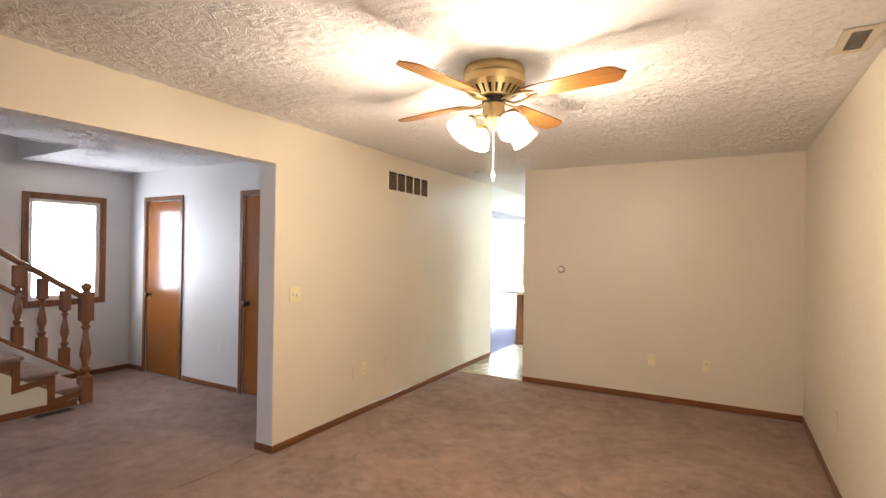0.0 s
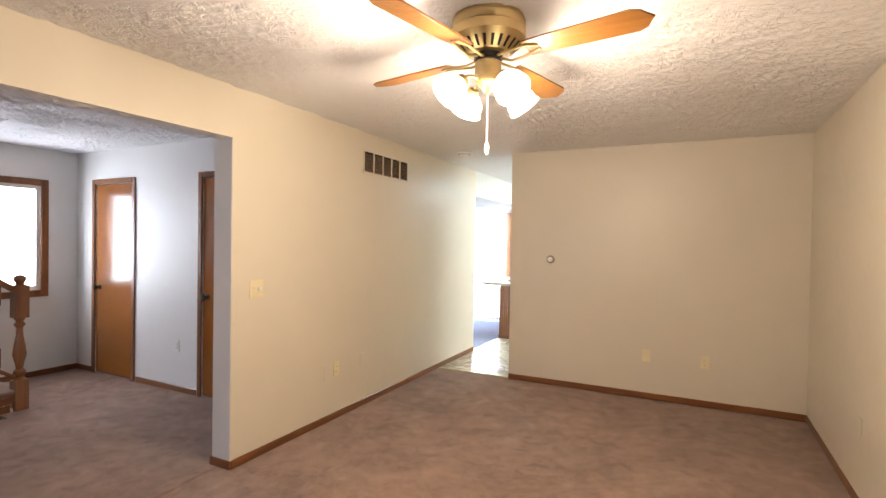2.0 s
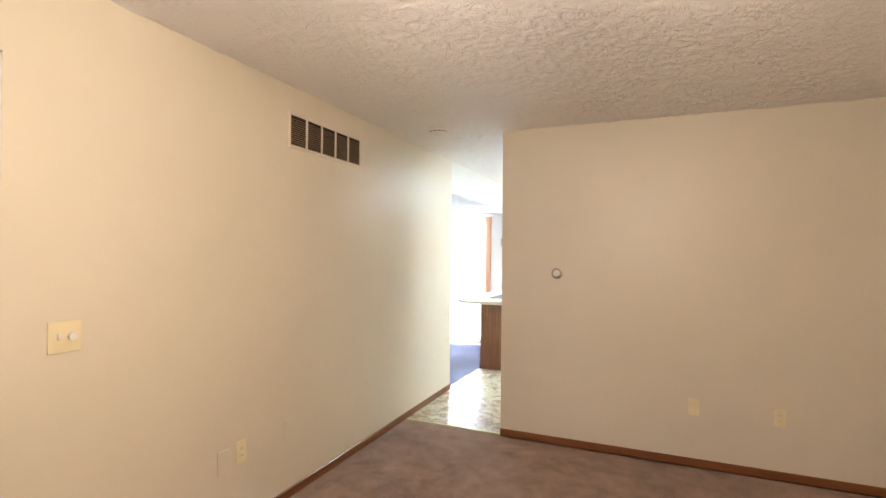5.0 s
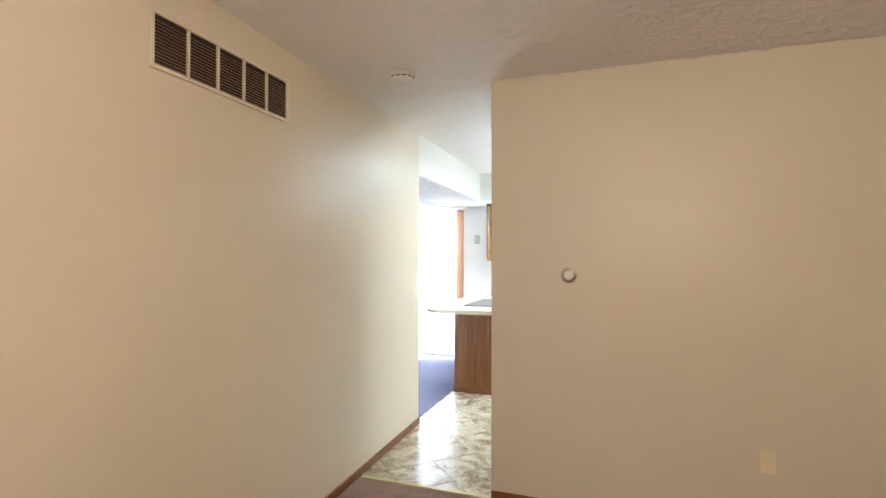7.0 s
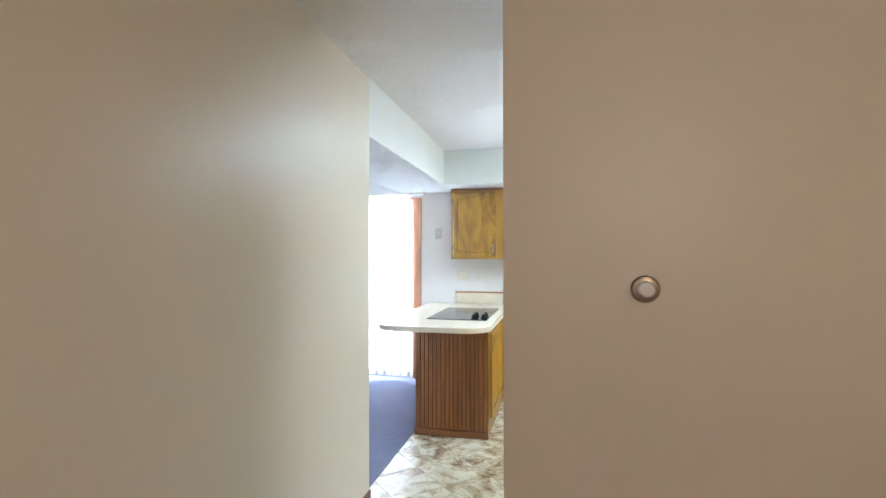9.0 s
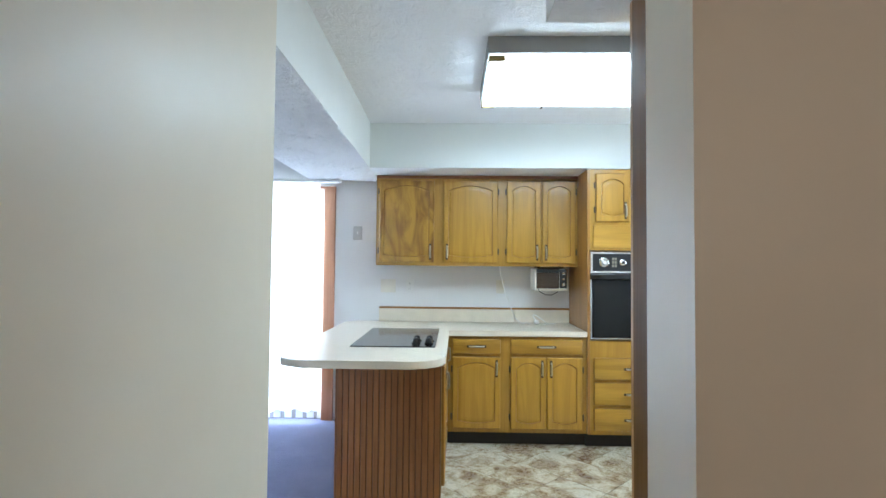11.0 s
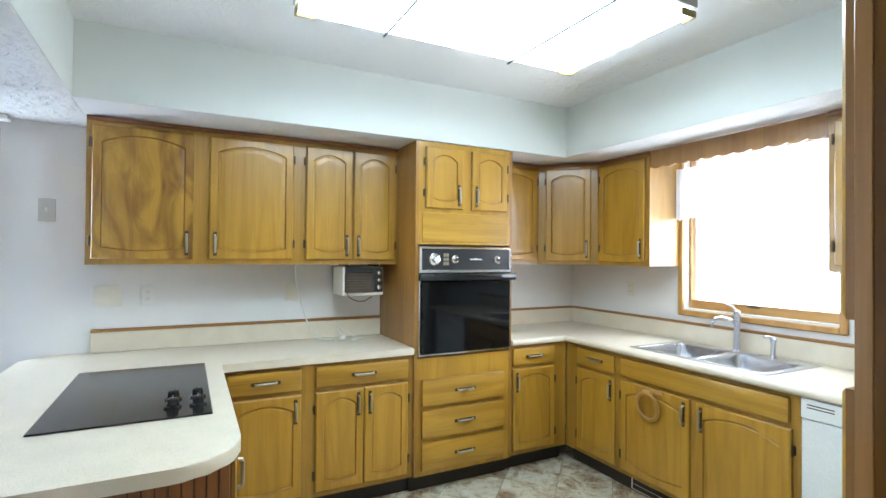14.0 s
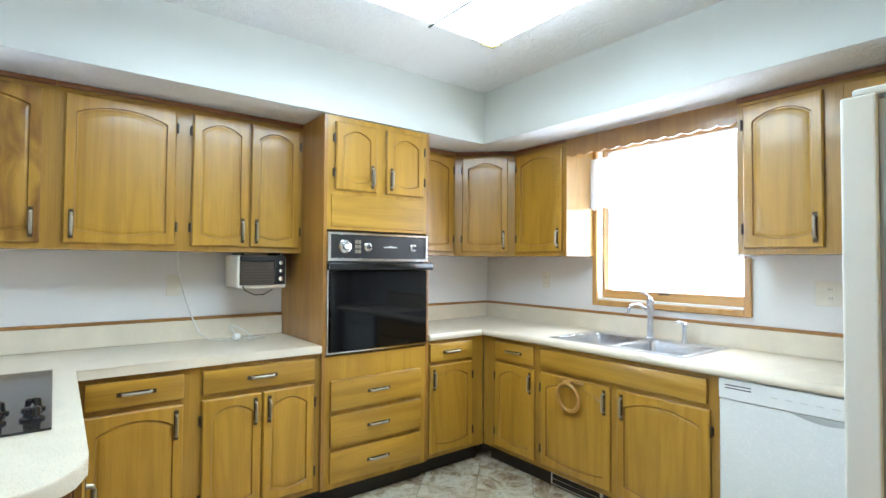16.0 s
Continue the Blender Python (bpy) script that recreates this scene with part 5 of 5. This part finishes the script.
# toaster oven hung under the cabinet
to = thing("toaster_oven", "white under-cabinet toaster oven with a brown glass door", "toaster oven", pose(-1.125, 9.13, 1.15))
part("body", bx(0.052, 0.318, 0.0, 0.24, 0.003, 0.185, bev=0.010, seg=3), M_CREAM_PLATE, to)
part("glass_door", bx(0.064, 0.250, -0.010, 0.002, 0.022, 0.150, bev=0.003), M_TOAST, to, "dark brown glass door")
part("door_grip", bx(0.064, 0.250, -0.020, 0.002, 0.1505, 0.181, bev=0.004), M_BLACK, to)
part("control_panel", bx(0.253, 0.312, -0.006, 0.002, 0.024, 0.181, bev=0.002), M_BLACK, to)
for i in range(5):
    part("rack_bar", bx(0.080, 0.236, -0.0115, -0.0102, 0.050 + 0.016 * i, 0.053 + 0.016 * i), M_HINGE, to)
for z, r in ((0.055, 0.015), (0.100, 0.011), (0.145, 0.013)):
    bm = bmesh.new()
    lathe(bm, [(r, 0), (r * 0.9, 0.012), (0.001, 0.013)], pose(0.283, -0.006, z, 90), 16)
    part("knob", bm, M_CHROME, to, "", True)
for x in (0.08, 0.28):
    part("hanger", bx(x, x + 0.02, 0.04, 0.20, 0.185, 0.2), M_BLACK, to)
bm = bmesh.new()
tube(bm, [(0.08, -0.004, 0.02), (0.09, -0.01, -0.005), (0.14, -0.012, -0.03), (0.19, -0.010, -0.03), (0.24, -0.004, -0.004)], 0.003, 6)
part("cord", bm, M_BLACK, to, "black cord looped below")
# white cords
cd = thing("power_cord", "thin white cord hanging from the wall cabinet to the worktop", "cord")
bm = bmesh.new()
tube(bm, [(-1.36, 9.12, 1.352), (-1.345, 9.2, 1.27), (-1.29, 9.33, 1.12), (-1.24, 9.37, 0.99), (-1.20, 9.36, 0.90), (-1.16, 9.30, 0.869), (-1.08, 9.26, 0.869)], 0.0042, 6)
part("wire", bm, M_PLASTIC, cd, "", True)
cl = thing("coiled_cord", "loose coil of white cord with plug on the worktop", "cord", pose(-1.02, 9.22, CT + 0.004))
bm = bmesh.new()
tube(bm, [(-0.05 + 0.16 * i / 40 + 0.035 * math.cos(i * 0.33), 0.03 * math.sin(i * 0.21), 0.003 + 0.075 * max(0.0, math.sin(i * 0.155)) ** 2) for i in range(41)], 0.0042, 6)
lathe(bm, [(0.006, 0.0), (0.017, 0.004), (0.019, 0.030), (0.012, 0.040), (0.004, 0.042)], pose(-0.045, -0.01, 0.014, 0, 80, 20), 12)
part("wire", bm, M_PLASTIC, cl, "", True)

# ceiling light
ll = thing("ceiling_light", "lit fluorescent ceiling fixture with acrylic panels and brass clips", "ceiling light")
LX0, LX1, LY0, LY1 = -1.57, -0.23, 7.36, 8.05
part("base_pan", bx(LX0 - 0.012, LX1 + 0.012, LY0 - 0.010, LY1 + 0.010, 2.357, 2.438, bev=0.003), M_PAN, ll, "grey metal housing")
ends = (LX0, LX0 + 0.36, LX1 - 0.36, LX1)
for a, b in zip(ends, ends[1:]):
    part("diffuser", bx(a + 0.002, b - 0.002, LY0, LY1, 2.325, 2.356, bev=0.006, seg=2), M_DIFF, ll, "glowing white acrylic panel")
for x in ends[1:3]:
    part("wire_bar", bx(x - 0.003, x + 0.003, LY0 - 0.012, LY1 + 0.02, 2.316, 2.3225), M_SEAM, ll, "thin dark support bar")
for x, sx in ((LX0, 1), (LX1, -1)):
    for y, sy in ((LY0, 1), (LY1, -1)):
        bm = bmesh.new()
        box(bm, min(x - 0.006 * sx, x + 0.07 * sx), max(x - 0.006 * sx, x + 0.07 * sx), min(y - 0.006 * sy, y), max(y - 0.006 * sy, y), 2.318, 2.345)
        box(bm, min(x - 0.006 * sx, x), max(x - 0.006 * sx, x), min(y, y + 0.05 * sy), max(y, y + 0.05 * sy), 2.318, 2.345)
        part("corner_clip", bm, M_CLIP, ll, "brass corner clip")

# sink window
kw = thing("window_2", "pine framed window over the sink with a bright white shade", "window", kind="structure")
bm = bmesh.new()
c = 0.036
for y0, y1, z0, z1 in ((KY0 - c, KY0, KZ0 - c, KZ1), (KY1, KY1 + c, KZ0 - c, KZ1), (KY0, KY1, KZ0 - c, KZ0)):
    box(bm, 0.978, 1.0, y0, y1, z0, z1, bev=0.005)
part("casing", bm, M_PINE, kw, "honey pine casing")
bm = bmesh.new()
for y0, y1, z0, z1 in ((KY0, KY0 + 0.018, KZ0, KZ1), (KY1 - 0.018, KY1, KZ0, KZ1), (KY0 + 0.018, KY1 - 0.018, KZ0 + 0.012, KZ0 + 0.066), (KY0 + 0.018, KY1 - 0.018, KZ1 - 0.04, KZ1)):
    box(bm, 1.045, 1.09, y0, y1, z0, z1, bev=0.003)
part("sash", bm, M_PINE_Y, kw)
part("sill", bx(0.99, 1.09, KY0, KY1, KZ0, KZ0 + 0.012), M_PLASTIC, kw, "pale sill")
part("sash_lock", bx(1.03, 1.045, 7.86, 7.93, KZ0 + 0.05, KZ0 + 0.065, bev=0.003), M_HINGE, kw)
p = part("pane", bx(1.062, 1.066, KY0 + 0.018, KY1 - 0.018, KZ0 + 0.066, KZ1 - 0.04), M_GLASS, kw)
p.visible_shadow = False
slab("backdrop_sink_window", [(1.70, 1.72, 6.2, 9.6, 0.2, 3.4)], M_DAY, "bright daylight outside the sink window", "backdrop")
wc = thing("window_curtain", "sheer white ruffled curtain at the edge of the sink window", "curtain")
for y0, y1, z0 in ((8.10, 8.375, 1.66), (7.36, 7.46, 1.34)):
    bm = bmesh.new()
    n = 24
    a = [bm.verts.new((0.955 + 0.010 * math.sin(i * 1.7), y0 + (y1 - y0) * i / n, 1.99)) for i in range(n + 1)]
    b = [bm.verts.new((0.955 + 0.014 * math.sin(i * 1.7), y0 + (y1 - y0) * i / n, z0 + 0.012 * math.sin(i * 2.1))) for i in range(n + 1)]
    for i in range(n):
        bm.faces.new((a[i], a[i + 1], b[i + 1], b[i]))
    part("panel", bm, M_SHEER, wc, "", True)

# plates on the kitchen walls
BACK = lambda x, z: pose(x, 9.4, z)
wall_plate(BACK(-2.585, 1.63), "grey switch plate near the sliding door", "switch", plain("grey_plate", (0.50, 0.48, 0.45), 0.4), 0.075, 0.12)
wall_plate(BACK(-2.31, 1.17), "cream triple switch plate above the worktop", "cover", M_CREAM_PLATE, 0.13, 0.115)
wall_plate(BACK(-2.12, 1.17), "white wall outlet above the worktop", "outlet", M_PLASTIC)
wall_plate(BACK(-1.33, 1.17), "cream cover plate behind a hanging cord", "cover", M_CREAM_PLATE)
KE = lambda y, z: pose(1.0, y, z, 0, 0, -90)
wall_plate(KE(8.77, 1.18), "cream wall outlet beside the sink window", "outlet", M_CREAM_PLATE)
wall_plate(KE(7.07, 1.17), "cream double outlet beside the refrigerator", "outlet", M_CREAM_PLATE, 0.12)

# ---- vinyl tiles of the kitchen floor ----
kf = slab("floor_kitchen", [(-2.395, 1.0, 5.64, 9.4, -0.1, -0.002)], M_JOINT, "slate-look vinyl tile floor laid on the diagonal", "floor")


def clip(poly, axis, limit, keep_above):
    out = []
    for i, p in enumerate(poly):
        q = poly[(i + 1) % len(poly)]
        pin, qin = (p[axis] >= limit) == keep_above, (q[axis] >= limit) == keep_above
        if pin:
            out.append(p)
        if pin != qin:
            f = (limit - p[axis]) / (q[axis] - p[axis])
            out.append((p[0] + f * (q[0] - p[0]), p[1] + f * (q[1] - p[1])))
    return out


TS = 0.325
half = TS / math.sqrt(2) - 0.003
whole = bmesh.new()
prism(whole, [(half, 0), (0, half), (-half, 0), (0, -half)], -0.002, 0.0)
whole_mesh = bpy.data.meshes.new("tile")
whole.to_mesh(whole_mesh)
whole.free()
whole_mesh.materials.append(M_TILE)
step = TS / math.sqrt(2)
for i in range(-2, 34):
    for j in range(-2, 40):
        if (i + j) % 2:
            continue
        cx, cy = -2.19 + (i - 4) * step, 6.46 + (j - 8) * step
        poly = [(cx + half, cy), (cx, cy + half), (cx - half, cy), (cx, cy - half)]
        cut = poly
        for axis, lim, up in ((0, -2.39, True), (0, 0.995, False), (1, 5.645, True), (1, 9.395, False)):
            cut = clip(cut, axis, lim, up) if cut else cut
        if len(cut) < 3:
            continue
        if len(cut) == 4 and all(abs(p[0] - q[0]) + abs(p[1] - q[1]) < 1e-6 for p, q in zip(cut, poly)):
            ob = new("tile", whole_mesh)
            ob.parent = kf
            ob.location = (cx, cy, 0)
        else:
            bm = bmesh.new()
            prism(bm, [(x - cx, y - cy) for x, y in cut], -0.002, 0.0)
            ob = part("tile", bm, M_TILE, kf)
            ob.location = (cx, cy, 0)
